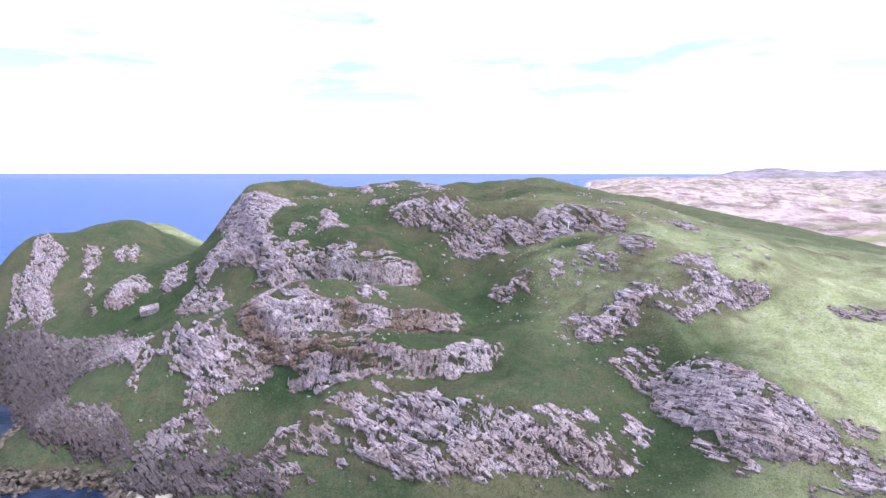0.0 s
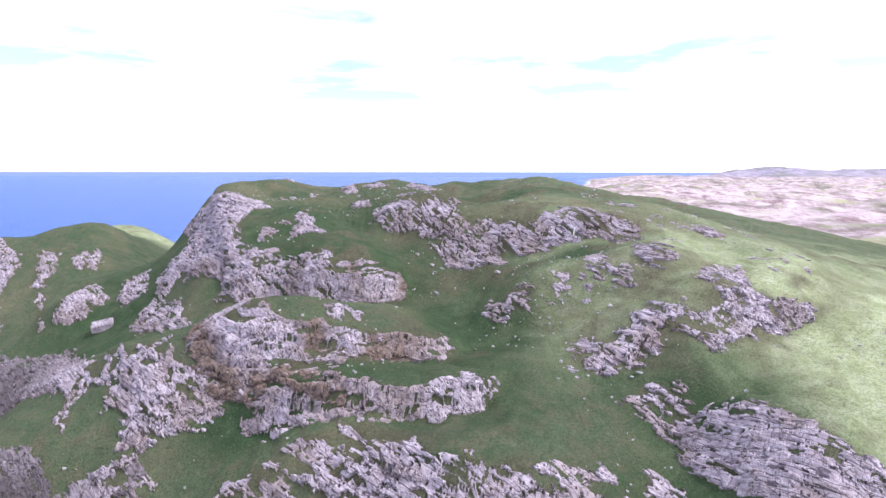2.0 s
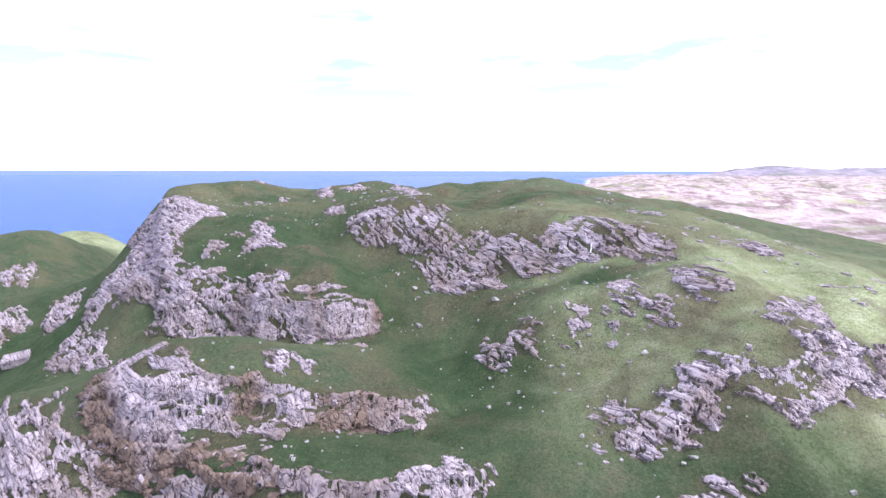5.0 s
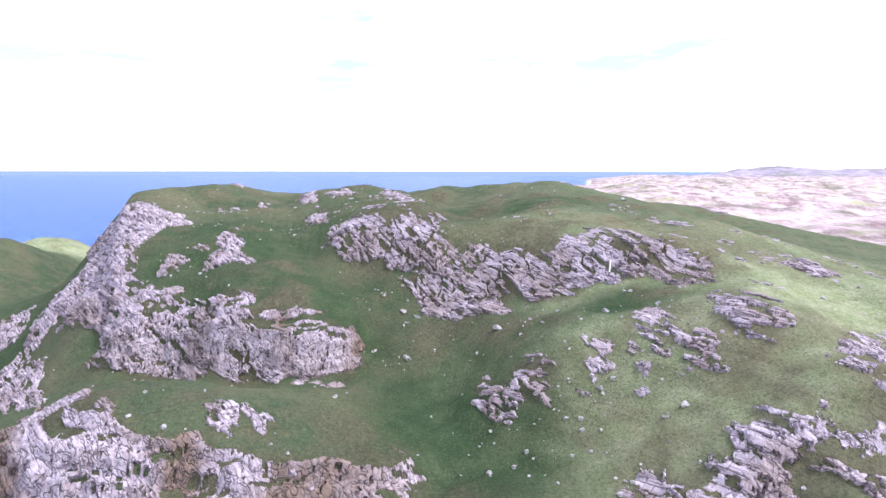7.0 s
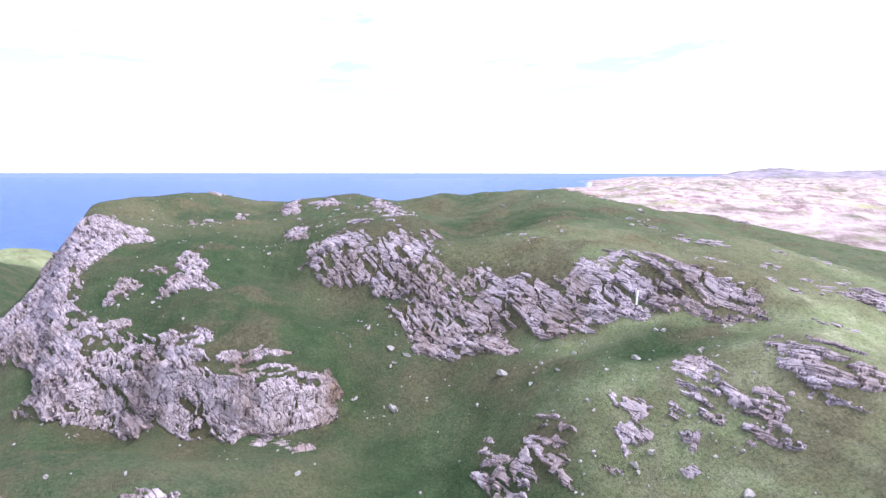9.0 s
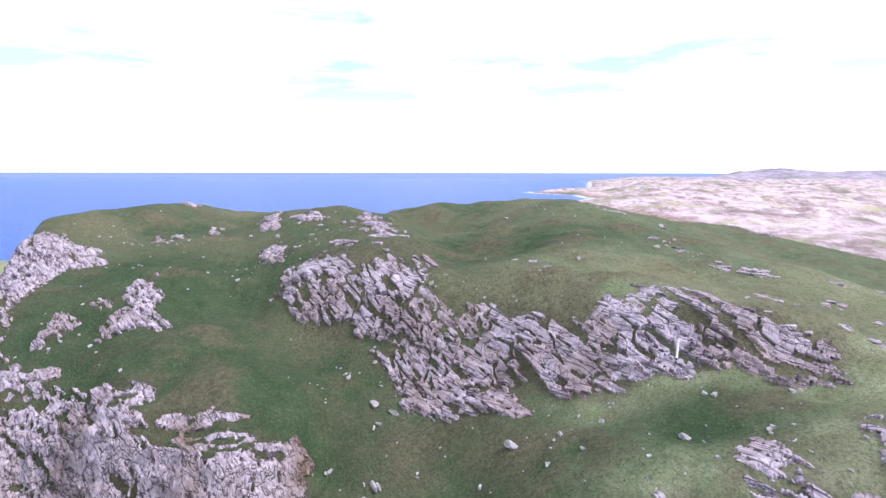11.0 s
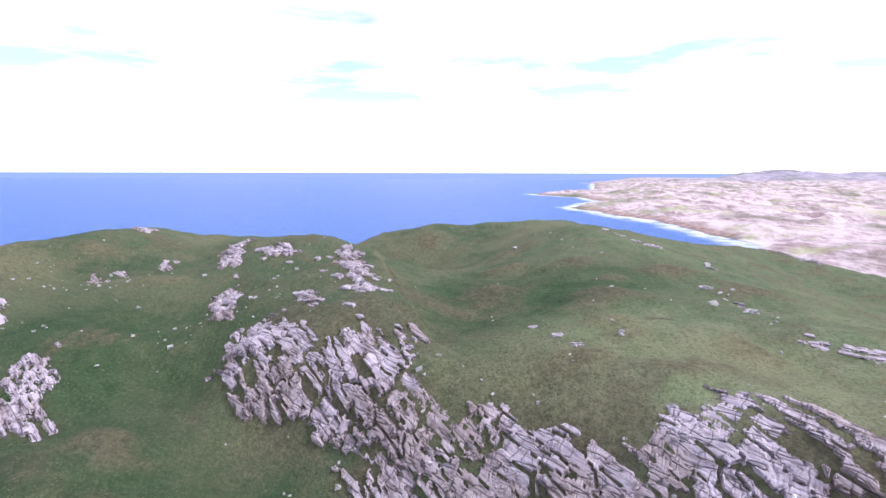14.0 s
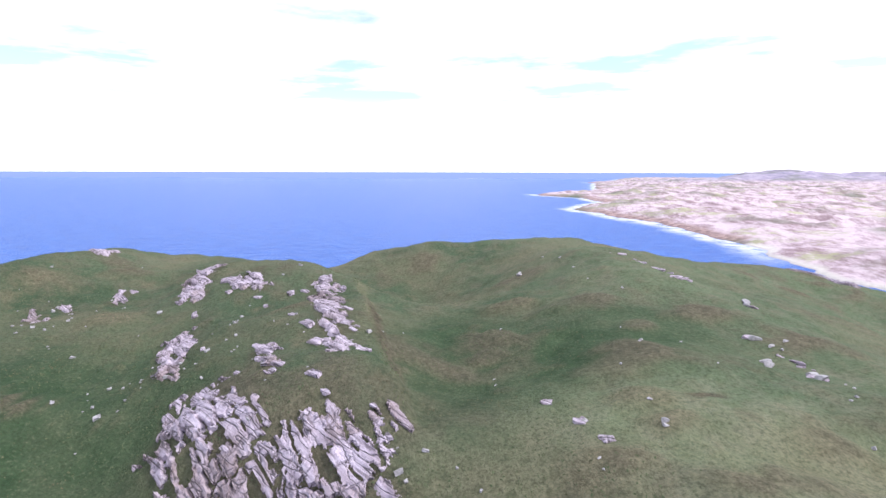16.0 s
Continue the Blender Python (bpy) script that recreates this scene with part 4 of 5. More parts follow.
outcrop("small pale grey rock knuckle poking through the turf", 0.2, [(2.6, 158.4), (4.4, 158.1), (4.3, 156.9)])
outcrop("small pale grey rock knuckle poking through the turf", 0.2, [(-1.1, 160.0), (1.7, 160.2), (1.8, 158.9), (-0.4, 158.8)])
outcrop("small cone-shaped grey rock tor in the turf", 0.55, [(-33.5, 151.2), (-35.0, 161.0), (-33.4, 163.3), (-30.3, 157.1), (-26.8, 152.1), (-32.5, 152.5)])
outcrop("small pale grey rock knuckle poking through the turf", 0.2, [(-40.9, 151.1), (-41.6, 156.3), (-37.8, 153.9), (-39.1, 151.5)])
outcrop("small pale grey rock knuckle poking through the turf", 0.2, [(-38.9, 157.6), (-37.6, 158.3), (-35.2, 157.7), (-34.8, 156.0)])
outcrop("jagged pale grey ledge of layered rock in the turf", 0.35, [(-49.8, 170.6), (-50.0, 177.7), (-45.6, 172.8), (-47.5, 168.3)])
outcrop("tall pale grey cliff at the edge of the headland", 0.8, [(-72.6, 184.7), (-68.8, 186.2), (-56.8, 179.8), (-47.4, 174.8), (-48.5, 166.7), (-48.5, 156.3), (-43.5, 147.6), (-51.6, 150.3), (-62.7, 158.4), (-65.5, 154.1), (-66.3, 153.0), (-71.2, 163.2), (-65.7, 166.3), (-65.5, 172.0)])
outcrop("steep fractured grey cliff below the grassy top", 0.8, [(-58.8, 153.3), (-61.9, 160.0), (-63.3, 167.5), (-41.9, 147.1), (-36.0, 146.1), (-36.7, 144.4), (-39.4, 141.3), (-37.2, 140.8), (-36.2, 136.3), (-48.2, 142.0), (-44.5, 144.5)])
outcrop("jagged pale grey ledge of layered rock in the turf", 0.35, [(-38.1, 141.6), (-35.3, 144.4), (-28.5, 142.7), (-23.4, 140.8), (-22.9, 141.9), (-24.2, 138.4), (-30.0, 139.2), (-35.0, 140.7)])
outcrop("blocky grey buttress with brown-stained base", 1.0, [(-19.7, 137.9), (-17.8, 138.7), (-12.9, 137.8), (-10.0, 136.8), (-7.4, 137.7), (-6.7, 133.1), (-9.4, 129.0), (-15.2, 132.0), (-16.5, 134.3)])
outcrop("jointed grey rock face above the grassy knoll", 0.6, [(-35.6, 136.7), (-36.1, 140.1), (-28.0, 138.1), (-21.9, 136.1), (-17.2, 134.2), (-15.8, 131.4), (-24.9, 133.9), (-31.0, 138.2)])
outcrop("rust-stained grey crag under a grassy knoll", 1.0, [(-41.4, 114.1), (-38.8, 121.5), (-29.9, 113.1), (-23.7, 108.6), (-22.7, 107.7), (-15.8, 103.4), (-13.0, 97.6), (-23.6, 101.8), (-26.6, 102.3), (-32.2, 105.3), (-37.1, 108.2)])
outcrop("rust-stained grey crag wall under a grassy knoll", 1.0, [(-20.1, 108.9), (-18.1, 109.7), (-16.6, 108.2), (-10.3, 107.5), (-8.1, 107.1), (-9.1, 104.5), (-15.7, 103.2), (-19.2, 107.8)])
outcrop("brown-stained grey crag at the knoll's end", 1.0, [(-8.4, 109.7), (-5.7, 112.6), (-0.3, 111.4), (3.3, 111.3), (0.6, 108.1), (-6.5, 106.3), (-8.7, 107.3)])
outcrop("small pale grey rock knuckle poking through the turf", 0.2, [(-14.0, 113.2), (-12.3, 113.4), (-12.0, 110.9), (-13.1, 111.1)])
outcrop("small pale grey rock knuckle poking through the turf", 0.2, [(-17.8, 112.7), (-15.2, 113.3), (-14.8, 111.6), (-16.6, 111.3)])
outcrop("broad fractured crag of pale grey banded gneiss", 0.5, [(-65.1, 121.5), (-60.7, 122.7), (-47.3, 116.0), (-43.1, 109.8), (-45.8, 105.9), (-44.6, 102.8), (-47.8, 103.3), (-51.0, 109.4), (-53.1, 107.7)])
outcrop("jagged pale grey ledge of layered rock in the turf", 0.35, [(-43.6, 108.7), (-36.8, 107.4), (-31.5, 104.5), (-35.1, 103.7), (-43.8, 103.7), (-43.8, 106.3)])
outcrop("low jointed grey rock wall above a turf bench", 1.0, [(-26.6, 99.3), (-19.1, 97.5), (-10.0, 96.2), (-1.5, 95.9), (4.8, 96.5), (6.3, 96.2), (-1.2, 95.2), (-9.6, 95.1), (-20.2, 97.2)])
outcrop("small pale grey rock knuckle poking through the turf", 0.2, [(4.5, 98.8), (6.8, 98.1), (10.1, 98.4), (7.4, 97.4), (4.8, 96.7)])
outcrop("broad fractured crag of pale grey banded gneiss", 0.5, [(-135.1, 181.8), (-137.3, 195.2), (-128.3, 191.2), (-123.3, 184.9), (-121.4, 173.7), (-111.6, 160.2), (-117.9, 160.3), (-130.3, 174.0)])
outcrop("broad fractured crag of pale grey banded gneiss", 0.5, [(-113.2, 176.3), (-120.4, 190.1), (-113.9, 190.3), (-109.5, 173.7), (-97.7, 156.1)])
outcrop("jagged pale grey ledge of layered rock in the turf", 0.35, [(-110.5, 190.8), (-106.9, 198.5), (-100.7, 186.3), (-106.3, 185.4)])
outcrop("broad fractured crag of pale grey banded gneiss", 0.5, [(-96.1, 158.6), (-99.6, 171.4), (-94.1, 173.1), (-87.3, 167.1), (-88.5, 160.0), (-92.4, 157.0)])
outcrop("broad fractured crag of pale grey banded gneiss", 0.5, [(-85.6, 173.0), (-80.4, 174.6), (-74.5, 161.8), (-80.8, 161.5)])
outcrop("dark-footed sea cliff of fractured grey gneiss", 1.0, [(-104.7, 150.2), (-86.1, 144.5), (-68.5, 117.6), (-90.6, 135.0), (-85.5, 121.1), (-95.7, 122.7), (-105.8, 131.0)])
outcrop("steep grey sea crag above the tidal inlet", 1.0, [(-80.8, 106.4), (-71.8, 103.3), (-60.9, 100.5), (-55.8, 96.8), (-56.7, 94.2), (-63.9, 94.6), (-70.2, 98.2)])
outcrop("jagged pale grey ledge of layered rock in the turf", 0.35, [(-60.2, 105.2), (-67.6, 122.0), (-61.6, 123.0), (-60.0, 117.8), (-61.1, 110.9), (-58.4, 104.0)])
outcrop("broad fractured crag of pale grey banded gneiss", 0.5, [(-53.7, 109.2), (-54.9, 118.5), (-46.6, 116.5), (-42.7, 109.3), (-32.9, 104.5), (-33.4, 102.4), (-41.4, 101.4), (-43.3, 100.7), (-47.3, 100.2), (-47.8, 105.3)])
outcrop("jointed grey rock shelf beside the sandy cove", 0.55, [(-53.7, 90.4), (-54.8, 96.4), (-49.6, 98.4), (-44.3, 98.5), (-44.1, 96.2), (-40.1, 95.4), (-39.3, 92.9), (-44.0, 92.3), (-47.3, 93.0), (-35.7, 88.3), (-23.6, 84.4), (-19.7, 79.3), (-33.6, 82.4), (-45.7, 85.7)])
outcrop("broad fractured crag of pale grey banded gneiss", 0.5, [(-72.2, 150.0), (-69.0, 155.4), (-57.6, 144.2), (-52.8, 136.6), (-65.2, 141.4)])
outcrop("jagged pale grey ledge of layered rock in the turf", 0.35, [(82.2, 244.7), (87.3, 246.0), (94.2, 241.2), (91.7, 233.8), (88.3, 237.8)])
outcrop("jagged pale grey ledge of layered rock in the turf", 0.35, [(53.7, 138.8), (58.1, 141.5), (58.3, 135.8), (55.0, 135.3)])
outcrop("jagged pale grey ledge of layered rock in the turf", 0.35, [(70.0, 103.9), (78.5, 101.7), (75.5, 97.6), (69.8, 100.3)])
outcrop("jagged pale grey ledge of layered rock in the turf", 0.35, [(-56.6, 220.0), (-55.2, 221.9), (-52.0, 223.3), (-50.0, 218.8), (-52.3, 216.1)])
outcrop("small pale grey rock knuckle poking through the turf", 0.2, [(-41.0, 200.8), (-41.1, 205.1), (-40.0, 205.7), (-39.1, 200.0)])
outcrop("small pale grey rock knuckle poking through the turf", 0.2, [(-48.1, 194.3), (-48.8, 197.6), (-44.3, 192.5), (-44.0, 189.7)])
outcrop("small pale grey rock knuckle poking through the turf", 0.2, [(-47.9, 199.3), (-45.2, 198.6), (-42.9, 195.7), (-46.0, 197.5)])
outcrop("small pale grey rock knuckle poking through the turf", 0.2, [(-23.5, 201.0), (-20.1, 200.7), (-16.9, 196.9), (-19.6, 196.8)])
outcrop("jagged pale grey ledge of layered rock in the turf", 0.35, [(-30.8, 139.5), (-24.2, 137.2), (-16.6, 134.5), (-16.5, 134.2), (-26.3, 137.2)])
outcrop("jagged pale grey ledge of layered rock in the turf", 0.35, [(-46.8, 148.8), (-40.8, 146.5), (-37.9, 141.8), (-40.4, 140.3), (-44.2, 144.1)])
outcrop("jagged pale grey ledge of layered rock in the turf", 0.35, [(-13.2, 85.1), (-8.0, 86.6), (-5.2, 83.5), (-7.3, 78.1), (-12.8, 82.0)])
outcrop("jagged pale grey ledge of layered rock in the turf", 0.35, [(-136.5, 180.9), (-123.8, 165.3), (-129.8, 165.0)])
outcrop("broad fractured crag of pale grey banded gneiss", 0.5, [(-108.0, 146.0), (-101.1, 149.3), (-71.5, 119.5), (-96.1, 134.8)])
outcrop("small pale grey rock knuckle poking through the turf", 0.2, [(18.3, 142.5), (24.0, 141.3), (28.1, 139.2), (24.2, 139.3), (19.7, 140.5)])
outcrop("jagged pale grey ledge of layered rock in the turf", 0.35, [(-33.5, 213.5), (-28.6, 213.6), (-25.1, 196.6), (-28.1, 196.2)])
outcrop("jagged pale grey ledge of layered rock in the turf", 0.35, [(-24.1, 185.4), (-19.5, 180.1), (-18.4, 173.1), (-21.5, 175.6)])


FINE = 0.5
build_ground()
build_sea()

# ---- loose stones ----
def boulder_mesh(seed):
    """A weathered angular boulder, one metre across, with flat broken sides."""
    rng = random.Random(seed)
    bm = bmesh.new()
    bmesh.ops.create_icosphere(bm, subdivisions=2, radius=0.5)
    cuts = [(Vector((rng.gauss(0, 1), rng.gauss(0, 1), rng.gauss(0.2, 0.8))).normalized(), rng.uniform(0.18, 0.36)) for _ in range(10)]
    for v in bm.verts:
        for way, reach in cuts:
            past = v.co.dot(way) - reach
            if past > 0:
                v.co -= way * past * 0.97
        v.co += 0.02 * noise.noise_vector(v.co * 7 + Vector((seed, 0, 0)))
    mesh = bpy.data.meshes.new("boulder")
    bm.to_mesh(mesh)
    bm.free()
    mesh.materials.append(STONE)
    return mesh


BOULDERS = [boulder_mesh(k) for k in range(7)]


def boulders(places):
    """Stones lying in the turf: easting, northing, breadth."""
    for x, y, size in places:
        rng = random.Random(int(abs(x * 91 + y * 57) * 10))
        ground_height = float(land(x, y))
        if x < 6 and y > 156 and size > 0.55:
            slab = new("flat_stone", rng.choice(SLABS))
            slab.matrix_world = pose(x, y, ground_height, rng.gauss(10, 6), rng.gauss(0, 5), STRIKE + rng.gauss(0, 12)) @ Matrix.Diagonal((size * 1.7, size * 0.8, size * 0.5, 1))
            tagged(slab, "flat pale grey stone sunk in the ridge turf", "stone", "flat stones along the ridge")
            continue
        stone = new("boulder", rng.choice(BOULDERS))
        high = size * rng.uniform(0.45, 0.65)
        stone.matrix_world = pose(x, y, ground_height + 0.15 * high, rng.gauss(0, 8), rng.gauss(0, 8), rng.uniform(0, 360)) @ Matrix.Diagonal((size, size * rng.uniform(0.55, 0.85), high, 1))
        kind = "large pale grey boulder resting in the grass" if size > 1.2 else "small pale grey stone lying in the grass"
        tagged(stone, kind, "boulder" if size > 1.2 else "stone", "loose stones on the turf")


boulders([(-4.0, 149.4, 0.69), (-0.9, 146.1, 1.6), (-0.2, 143.6, 0.99), (-4.5, 139.2, 0.8), (0.5, 137.2, 1.32), (4.2, 137.7, 0.53), (-2.7, 136.1, 0.45), (9.7, 140.8, 0.4), (13.0, 136.2, 1.78), (15.8, 132.3, 0.67), (19.5, 137.5, 0.63), (18.5, 131.5, 0.72), (26.0, 129.2, 1.28), (36.2, 135.1, 0.85), (36.7, 133.2, 1.02), (22.8, 118.9, 1.18), (30.0, 137.8, 0.39), (31.0, 116.9, 0.62), (36.8, 115.5, 0.47), (18.3, 119.9, 0.52), (18.5, 119.1, 0.51), (17.7, 118.4, 0.61), (20.2, 123.0, 0.53), (34.4, 122.4, 0.44), (-6.1, 138.5, 0.59), (-6.8, 147.2, 0.53)])
boulders([(-6.1, 145.3, 0.51), (-5.3, 150.5, 0.39), (-0.3, 148.2, 0.52), (-0.8, 136.2, 0.45), (5.6, 133.0, 0.35), (13.7, 132.9, 0.37), (17.4, 135.2, 0.35), (22.5, 137.8, 0.38), (37.3, 124.4, 0.35), (43.4, 130.2, 0.39)])
boulders([(26.2, 138.3, 0.35), (27.0, 128.1, 0.4), (10.9, 133.1, 0.35), (6.9, 138.9, 0.35), (9.1, 133.9, 0.35), (2.0, 141.3, 0.35), (1.0, 140.1, 0.35), (-3.2, 137.4, 0.35), (0.0, 134.9, 0.35), (-2.0, 136.1, 0.35), (30.5, 117.3, 0.35), (32.2, 117.3, 0.35), (28.1, 116.6, 0.35), (24.9, 117.8, 0.35), (29.4, 115.6, 0.35), (-9.1, 127.1, 0.51)])
boulders([(23.0, 118.5, 0.82), (30.1, 114.2, 1.74), (30.7, 99.7, 1.4), (35.6, 102.9, 0.73), (52.9, 103.6, 0.65), (21.6, 108.3, 0.6), (25.0, 105.1, 0.35), (20.2, 102.4, 0.57), (19.0, 100.4, 0.55), (21.0, 102.5, 0.64), (36.8, 101.3, 0.35), (25.6, 95.7, 0.67), (36.6, 89.6, 0.67), (38.4, 90.7, 0.47), (1.4, 145.1, 1.46), (-4.6, 149.4, 0.77), (-0.6, 143.2, 0.82), (-4.9, 139.0, 0.79), (0.1, 137.2, 1.76), (-0.9, 137.5, 0.59), (4.2, 137.3, 0.59), (13.1, 136.0, 1.35), (15.6, 132.2, 0.65), (18.2, 118.3, 0.49), (19.6, 119.9, 0.5)])
boulders([(38.4, 171.6, 1.44), (20.7, 214.3, 0.95), (27.0, 172.9, 0.48), (-28.3, 163.0, 0.54), (-4.1, 148.9, 0.83), (-5.8, 150.7, 0.53), (-3.0, 149.6, 0.41), (9.2, 149.3, 0.49), (16.7, 163.8, 0.54), (19.3, 156.5, 0.48), (23.6, 157.0, 0.66), (12.9, 171.1, 0.35), (46.0, 190.2, 1.26), (41.3, 169.2, 1.28), (42.7, 158.3, 0.63), (23.8, 160.8, 0.58), (-1.8, 156.7, 0.35), (-9.1, 159.2, 0.35), (30.6, 148.1, 0.35)])
boulders([(14.6, 182.9, 0.56), (12.9, 169.7, 0.36), (27.4, 173.6, 0.51), (38.2, 170.6, 1.57), (23.7, 157.4, 0.84), (16.6, 164.0, 0.46), (16.7, 162.7, 0.4), (18.4, 158.9, 0.76), (19.5, 156.6, 0.65), (23.7, 168.0, 0.51), (40.3, 177.1, 1.53), (41.2, 175.6, 0.88), (41.8, 174.7, 0.63), (43.3, 176.8, 0.78), (46.4, 191.0, 1.86), (41.2, 167.6, 1.95), (42.6, 166.6, 0.57), (42.6, 165.6, 0.51), (38.1, 157.0, 0.68), (41.1, 163.1, 0.49), (32.2, 167.9, 0.43), (40.3, 162.6, 0.43), (31.5, 174.2, 0.41), (18.3, 154.1, 0.35), (18.3, 153.0, 0.35), (26.6, 177.8, 0.35)])
boulders([(-10.5, 169.3, 0.62), (-3.2, 165.4, 0.35), (-6.6, 164.8, 0.35), (-6.2, 166.9, 0.97), (-9.2, 173.2, 1.43), (-10.6, 175.3, 0.81), (-2.3, 163.8, 0.92), (-1.0, 161.6, 0.71), (-8.7, 181.5, 0.62), (-14.8, 191.3, 0.73), (-16.5, 193.4, 0.75), (-6.1, 177.5, 1.16), (-4.2, 173.0, 1.29), (-5.2, 182.7, 1.12), (-12.3, 194.4, 1.19), (-10.4, 194.5, 0.74), (-21.1, 195.7, 0.94), (-23.8, 190.9, 1.06), (-17.2, 177.6, 0.62), (-8.3, 197.2, 1.52), (30.8, 191.5, 0.58), (20.3, 211.6, 1.42), (27.6, 205.5, 0.59), (25.0, 217.9, 0.76), (27.0, 213.1, 0.72), (28.1, 198.6, 0.47)])


def part(name, bm, material, parent, label=""):
    mesh = bpy.data.meshes.new(name)
    bm.to_mesh(mesh)
    bm.free()
    mesh.materials.append(material)
    ob = new(name, mesh)
    ob.parent = parent
    return tagged(ob, label)


def rough_bar(size, rng, cuts=6, wear=0.012):
    """A squared timber along z from 0, with softened edges and worn sides."""
    bm = bmesh.new()
    bmesh.ops.create_cube(bm, size=1.0)
    bmesh.ops.scale(bm, vec=size, verts=bm.verts)
    bmesh.ops.translate(bm, vec=(0, 0, size[2] / 2), verts=bm.verts)
    bmesh.ops.bevel(bm, geom=list(bm.edges), offset=min(size) * 0.15, segments=1, affect="EDGES")
    upright = [e for e in bm.edges if abs(e.verts[0].co.z - e.verts[1].co.z) > size[2] * 0.5]
    bmesh.ops.subdivide_edges(bm, edges=upright, cuts=cuts, use_grid_fill=True)
    for v in bm.verts:
        v.co += Vector((rng.uniform(-wear, wear), rng.uniform(-wear, wear), 0))
    return bm


def leaning_post():
    """A white post that leans on the crag, its foot darker than the shaft."""
    rng = random.Random(5)
    x, y = 29.1, 139.2
    base = new("leaning_post")
    base.matrix_world = pose(x, y, float(land(x, y)) - 0.1, -8, 8, 12)
    tagged(base, "white weathered post leaning against the grey crag", "post")
    part("foot", rough_bar((0.17, 0.17, 0.75), rng), DARK_WOOD, base, "dark wooden foot")
    shaft = rough_bar((0.19, 0.19, 1.75), rng)
    bmesh.ops.translate(shaft, vec=(0, 0, 0.7), verts=shaft.verts)
    part("shaft", shaft, PAINTED, base)


DARK_WOOD = plain_material("dark_wood", (0.03, 0.025, 0.02), (0.07, 0.055, 0.045), 9, 0.7, 0.01)
leaning_post()


def fallen_slab():
    """The squared block that lies alone in the green hollow."""
    x, y = -81.0, 153.8
    rng = random.Random(8)
    bm = bmesh.new()
    bmesh.ops.create_cube(bm, size=1.0)
    bmesh.ops.scale(bm, vec=(4.6, 3.4, 1.7), verts=bm.verts)
    bmesh.ops.bevel(bm, geom=list(bm.edges), offset=0.12, segments=1, affect="EDGES")
    bmesh.ops.subdivide_edges(bm, edges=list(bm.edges), cuts=2, use_grid_fill=True)
    for v in bm.verts:
        v.co += 0.12 * noise.noise_vector(v.co * 0.9) + Vector((rng.uniform(-1, 1), rng.uniform(-1, 1), rng.uniform(-1, 1))) * 0.04
    mesh = bpy.data.meshes.new("fallen_block")
    bm.to_mesh(mesh)
    bm.free()
    mesh.materials.append(ROCK)
    block = new("fallen_block", mesh)
    block.matrix_world = pose(x, y, float(land(x, y)) + 0.7, 14, -8, 24)
    tagged(block, "big squared grey block of fallen rock in a green hollow", "boulder")


fallen_slab()


# ---- thin ledges on the open slopes ----
def ledges(places):
    """Low flakes of rock strung along the layers, barely proud of the turf: easting, northing, length, count."""
    for x, y, length, count in places:
        rng = random.Random(int(abs(x * 53 + y * 29) * 10))
        base = None
        for k in range(count):
            along, across = length * rng.uniform(-0.5, 0.5) * (k > 0), rng.gauss(0, 0.45) * (k > 0)
            turn = radians(STRIKE + 12)
            px, py = x + along * math.cos(turn) - across * math.sin(turn), y + along * math.sin(turn) + across * math.cos(turn)
            flake = new("rock_slab" if k else "rock_ledge", rng.choice(SLABS))
            size = rng.uniform(0.35, 0.8) if k else 1.0
            flake.matrix_world = (pose(px, py, float(land(px, py)) + 0.02, rng.gauss(6, 6), rng.gauss(3, 5), STRIKE + 12 + rng.gauss(0, 14))
                                  @ Matrix.Diagonal((size * rng.uniform(0.9, 1.8), size * rng.uniform(0.5, 0.9), size * rng.uniform(0.25, 0.4), 1)))
            if k:
                flake.parent = base
                flake.matrix_parent_inverse = base.matrix_world.inverted()
            else:
                base = tagged(flake, "thin pale rock ledge lying almost flush with turf", "rock ledge", "thin ledges on the slopes")


ledges([(41.7, 172.1, 3, 4), (42.2, 157.8, 4, 5), (45.4, 155.2, 5, 10), (41.9, 145.0, 5, 7), (39.1, 138.7, 4, 6), (48.5, 147.6, 3, 5), (53.6, 153.8, 3, 4), (46.4, 137.3, 5, 9), (59.5, 151.7, 5, 7), (52.2, 143.7, 2, 4), (53.0, 141.3, 4, 7), (53.2, 138.2, 4, 9), (55.0, 137.4, 2, 3), (55.9, 135.2, 6, 12), (57.9, 139.4, 5, 6), (56.2, 143.6, 3, 3), (66.1, 145.9, 4, 4), (45.8, 128.7, 4, 6)])
ledges([(58.8, 123.7, 5, 9), (67.4, 124.3, 4, 8), (63.0, 120.9, 3, 6), (65.6, 118.3, 3, 4), (59.4, 117.3, 3, 4), (63.4, 126.2, 3, 3), (65.2, 138.0, 3, 4), (57.0, 139.4, 4, 5), (45.4, 156.9, 4, 5)])
ledges([(38.3, 206.6, 4, 8), (40.1, 204.0, 4, 8), (39.6, 196.2, 3, 6), (36.3, 210.4, 4, 6), (46.5, 190.2, 3, 3), (41.2, 168.4, 2, 4), (42.9, 158.6, 3, 4), (45.5, 156.7, 5, 10), (40.3, 178.1, 2, 2), (16.6, 163.6, 1, 2), (18.1, 158.9, 2, 3), (19.5, 156.7, 1, 2), (-3.7, 182.4, 3, 6), (-2.0, 177.2, 4, 8), (-8.6, 172.0, 2, 3), (-6.3, 165.8, 2, 2)])
ledges([(21.1, 101.8, 3, 6), (24.1, 101.9, 3, 6)])


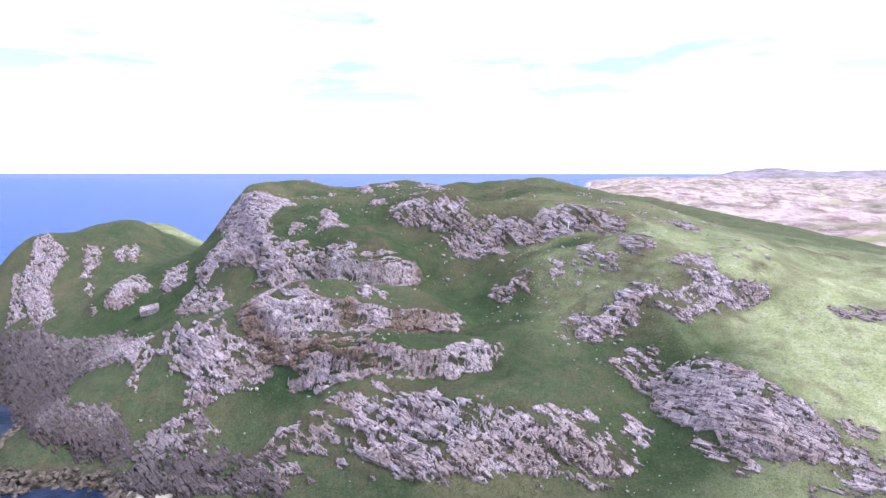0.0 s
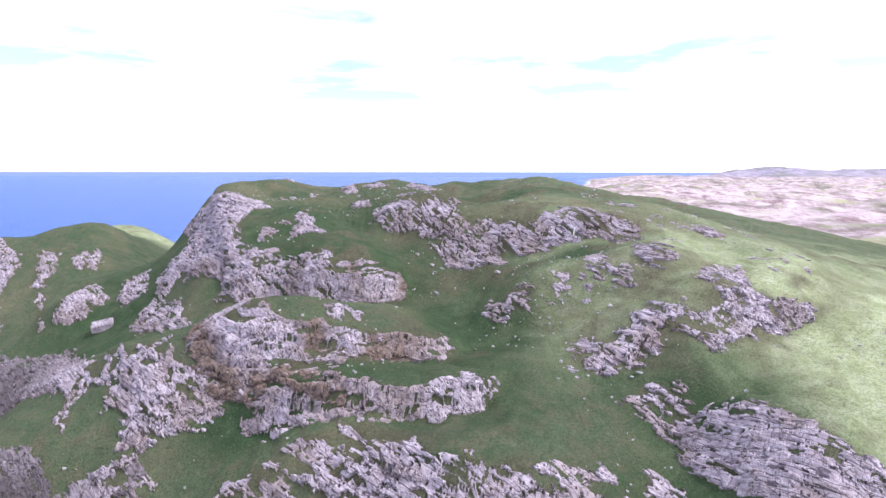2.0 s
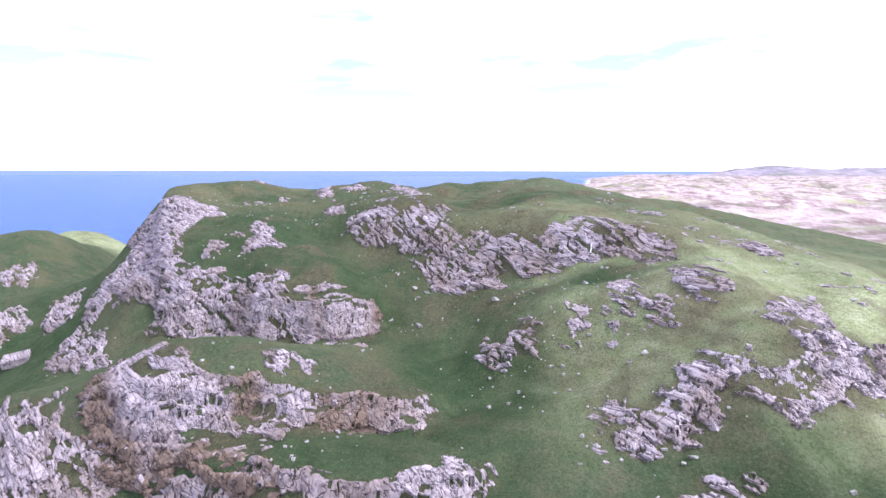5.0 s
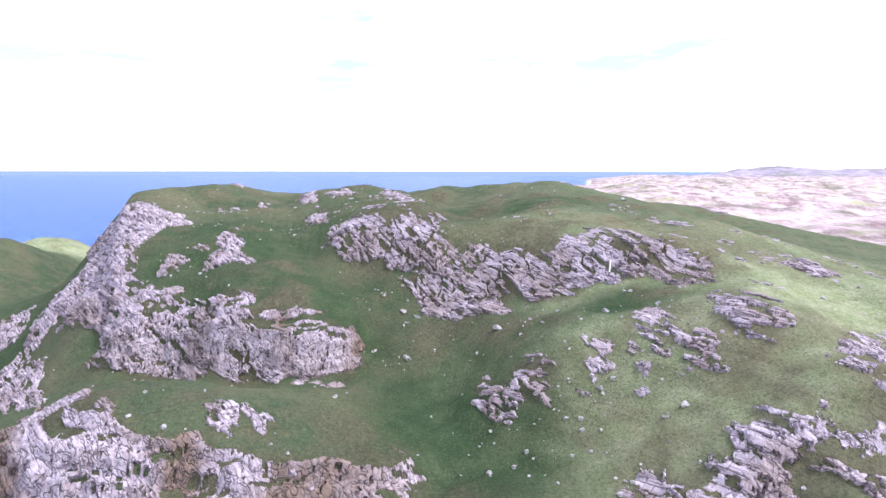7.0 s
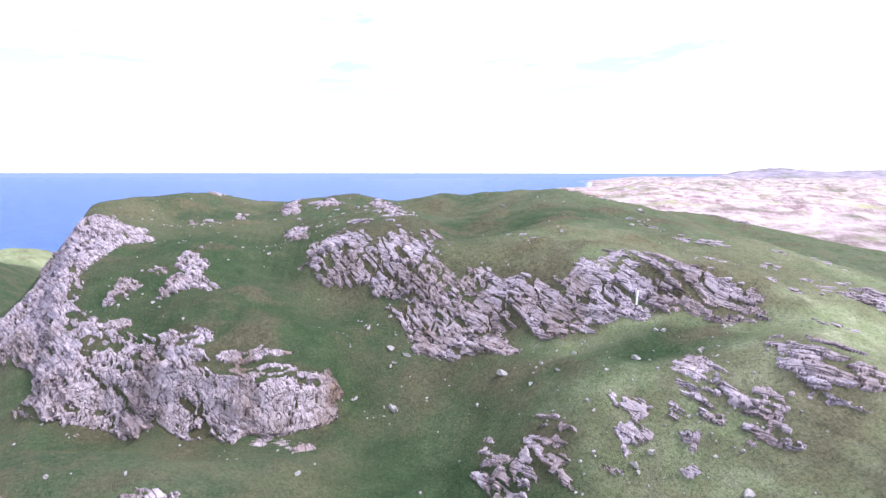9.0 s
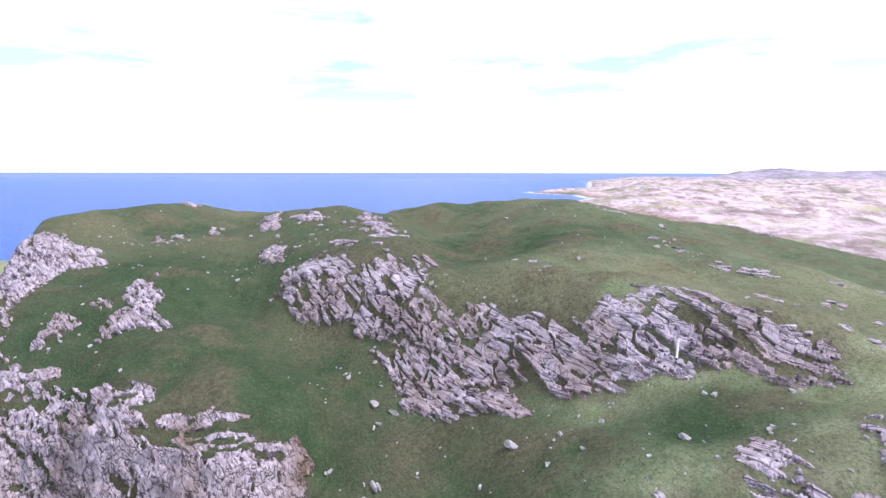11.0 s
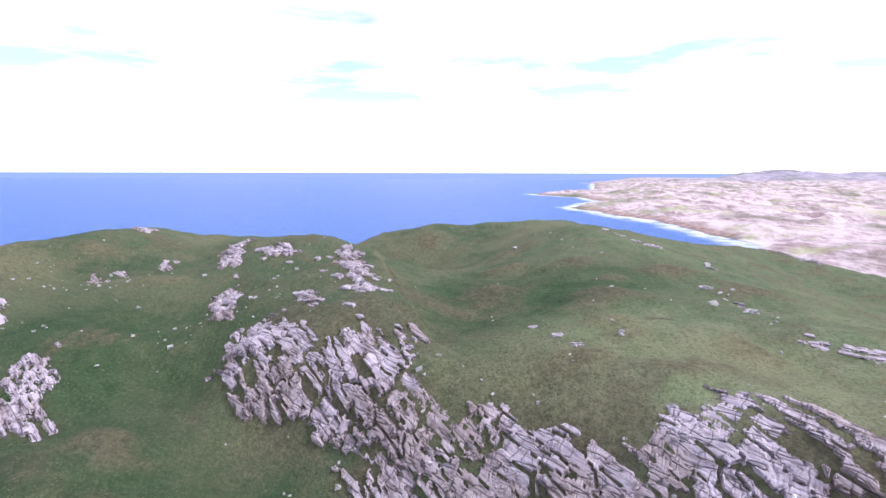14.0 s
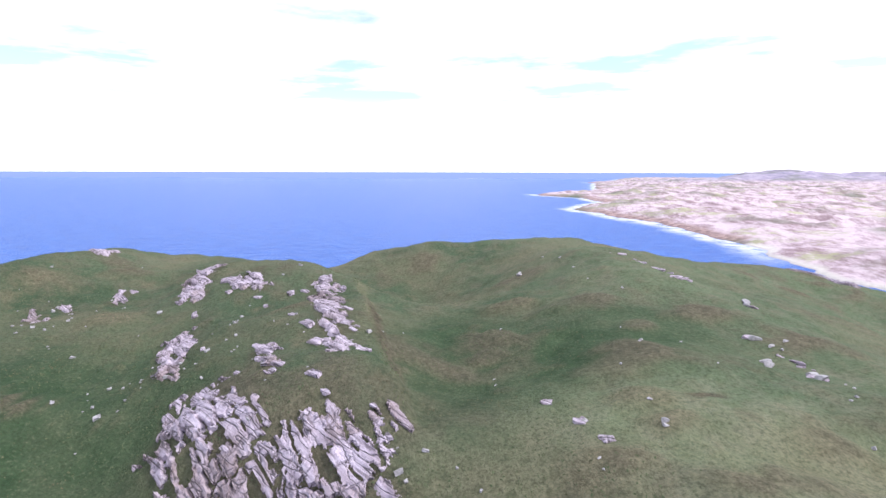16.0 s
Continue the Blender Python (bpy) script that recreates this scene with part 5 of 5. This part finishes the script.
def turf_stones(count):
    """Small pale stones strewn over the grass below the crags, joined."""
    rng = random.Random(31)
    spots = [(random.Random(k).choice(CRAGS).mean(0)) for k in range(60)]
    places = []
    for k in range(count):
        cx, cy = spots[rng.randrange(len(spots))]
        places.append((cx + rng.gauss(0, 6), cy - 3 + rng.gauss(0, 5)))
    heights = land(*np.array(places).T)
    bm = bmesh.new()
    for (x, y), z in zip(places, heights.tolist()):
        if z < 5 or not -75 < x < 75:
            continue
        size = min(0.10 + rng.expovariate(1 / 0.09), 0.4)
        stone = bmesh.ops.create_cube(bm, size=size, matrix=pose(x, y, z + 0.2 * size, rng.uniform(-25, 25), rng.uniform(-25, 25), rng.uniform(0, 360)) @ Matrix.Diagonal((rng.uniform(1, 1.7), 1, rng.uniform(0.6, 1), 1)))
        for v in stone["verts"]:
            v.co += Vector((rng.uniform(-1, 1), rng.uniform(-1, 1), rng.uniform(-1, 1))) * 0.2 * size
    mesh = bpy.data.meshes.new("scattered_stones")
    bm.to_mesh(mesh)
    bm.free()
    mesh.materials.append(STONE)
    tagged(new("scattered_stones", mesh), "small pale stones strewn over the green turf", "stones", kind="stuff")


turf_stones(750)


# ---- grass and shore stones ----
def grass_material():
    m = Nodes("grass_tufts")
    rand = m.node("ShaderNodeNewGeometry").outputs["Random Per Island"]
    green = m.mix(rand, (0.060, 0.088, 0.045), (0.118, 0.138, 0.076))
    straw = m.mix(rand, (0.094, 0.080, 0.050), (0.165, 0.142, 0.090))
    return m.finish(m.mix(m.ramp(m.noise(0.12, 5, 0.65), 0.46, 0.68, 0.0, 0.9), green, straw), 0.95, None, 0.1, 0.05)


def grass_tufts(count):
    """Tussocks of grass over the near slopes, each a low ruffled clump."""
    rng = np.random.default_rng(4)
    x, y = rng.uniform(-78, 82, count), 68 + 150 * rng.random(count) ** 1.15
    thin = layered_noise(x, y, 6, 43, 3) + 0.25 * rng.standard_normal(count)
    z = land(x, y)
    keep = (z > 4) & (thin > -0.15) & (x < 14 + 12 * rng.random(count))
    x, y, z = x[keep], y[keep], z[keep]
    n = len(x)
    turn, wide, tall = rng.uniform(0, math.pi, n), rng.uniform(0.06, 0.16, n), rng.uniform(0.03, 0.09, n)
    rim = [np.stack([x + np.cos(turn + k * 2.0944) * wide, y + np.sin(turn + k * 2.0944) * wide, z - 0.05], -1) for k in range(3)]
    tip = np.stack([x + rng.normal(0, 0.05, n), y + rng.normal(0, 0.05, n), z + tall], -1)
    points = [rim[0], rim[1], tip, rim[1], rim[2], tip, rim[2], rim[0], tip]
    corners = np.stack(points, 1).reshape(-1, 3)
    mesh = bpy.data.meshes.new("grass")
    mesh.vertices.add(len(corners))
    mesh.vertices.foreach_set("co", corners.ravel())
    mesh.loops.add(len(corners))
    mesh.loops.foreach_set("vertex_index", np.arange(len(corners), dtype=np.int32))
    mesh.polygons.add(len(corners) // 3)
    mesh.polygons.foreach_set("loop_start", np.arange(0, len(corners), 3, dtype=np.int32))
    mesh.materials.append(grass_material())
    mesh.update(calc_edges=True)
    tagged(new("grass", mesh), "short wind-bent grass tussocks in green and straw", "grass", kind="stuff")


grass_tufts(170000)


def shore_stones(count):
    """Weed-dark stones along the foot of the cove, joined."""
    rng = random.Random(12)
    bm = bmesh.new()
    places = [(rng.uniform(-92, -50), rng.uniform(80, 114)) for _ in range(count)]
    heights = land(*np.array(places).T)
    for (x, y), z in zip(places, heights.tolist()):
        if not -0.9 < z < 1.6:
            continue
        size = rng.uniform(0.25, 0.7) if rng.random() < 0.8 else rng.uniform(0.7, 1.6)
        stone = bmesh.ops.create_icosphere(bm, subdivisions=1, radius=size, matrix=pose(x, y, z + 0.1 * size, rng.uniform(-25, 25), rng.uniform(-25, 25), rng.uniform(0, 360)) @ Matrix.Diagonal((1, rng.uniform(0.5, 0.9), rng.uniform(0.35, 0.7), 1)))
        for v in stone["verts"]:
            v.co += Vector((rng.uniform(-1, 1), rng.uniform(-1, 1), rng.uniform(-1, 1))) * 0.16 * size
    mesh = bpy.data.meshes.new("shore_stones")
    bm.to_mesh(mesh)
    bm.free()
    mesh.materials.append(WEEDY)
    tagged(new("shore_stones", mesh), "dark seaweed-stained stones on the tidal shore", "stones", kind="stuff")


WEEDY = plain_material("weed_stained_stone", (0.035, 0.028, 0.022), (0.19, 0.16, 0.15), 1.2, 0.7, 0.15)
shore_stones(1800)
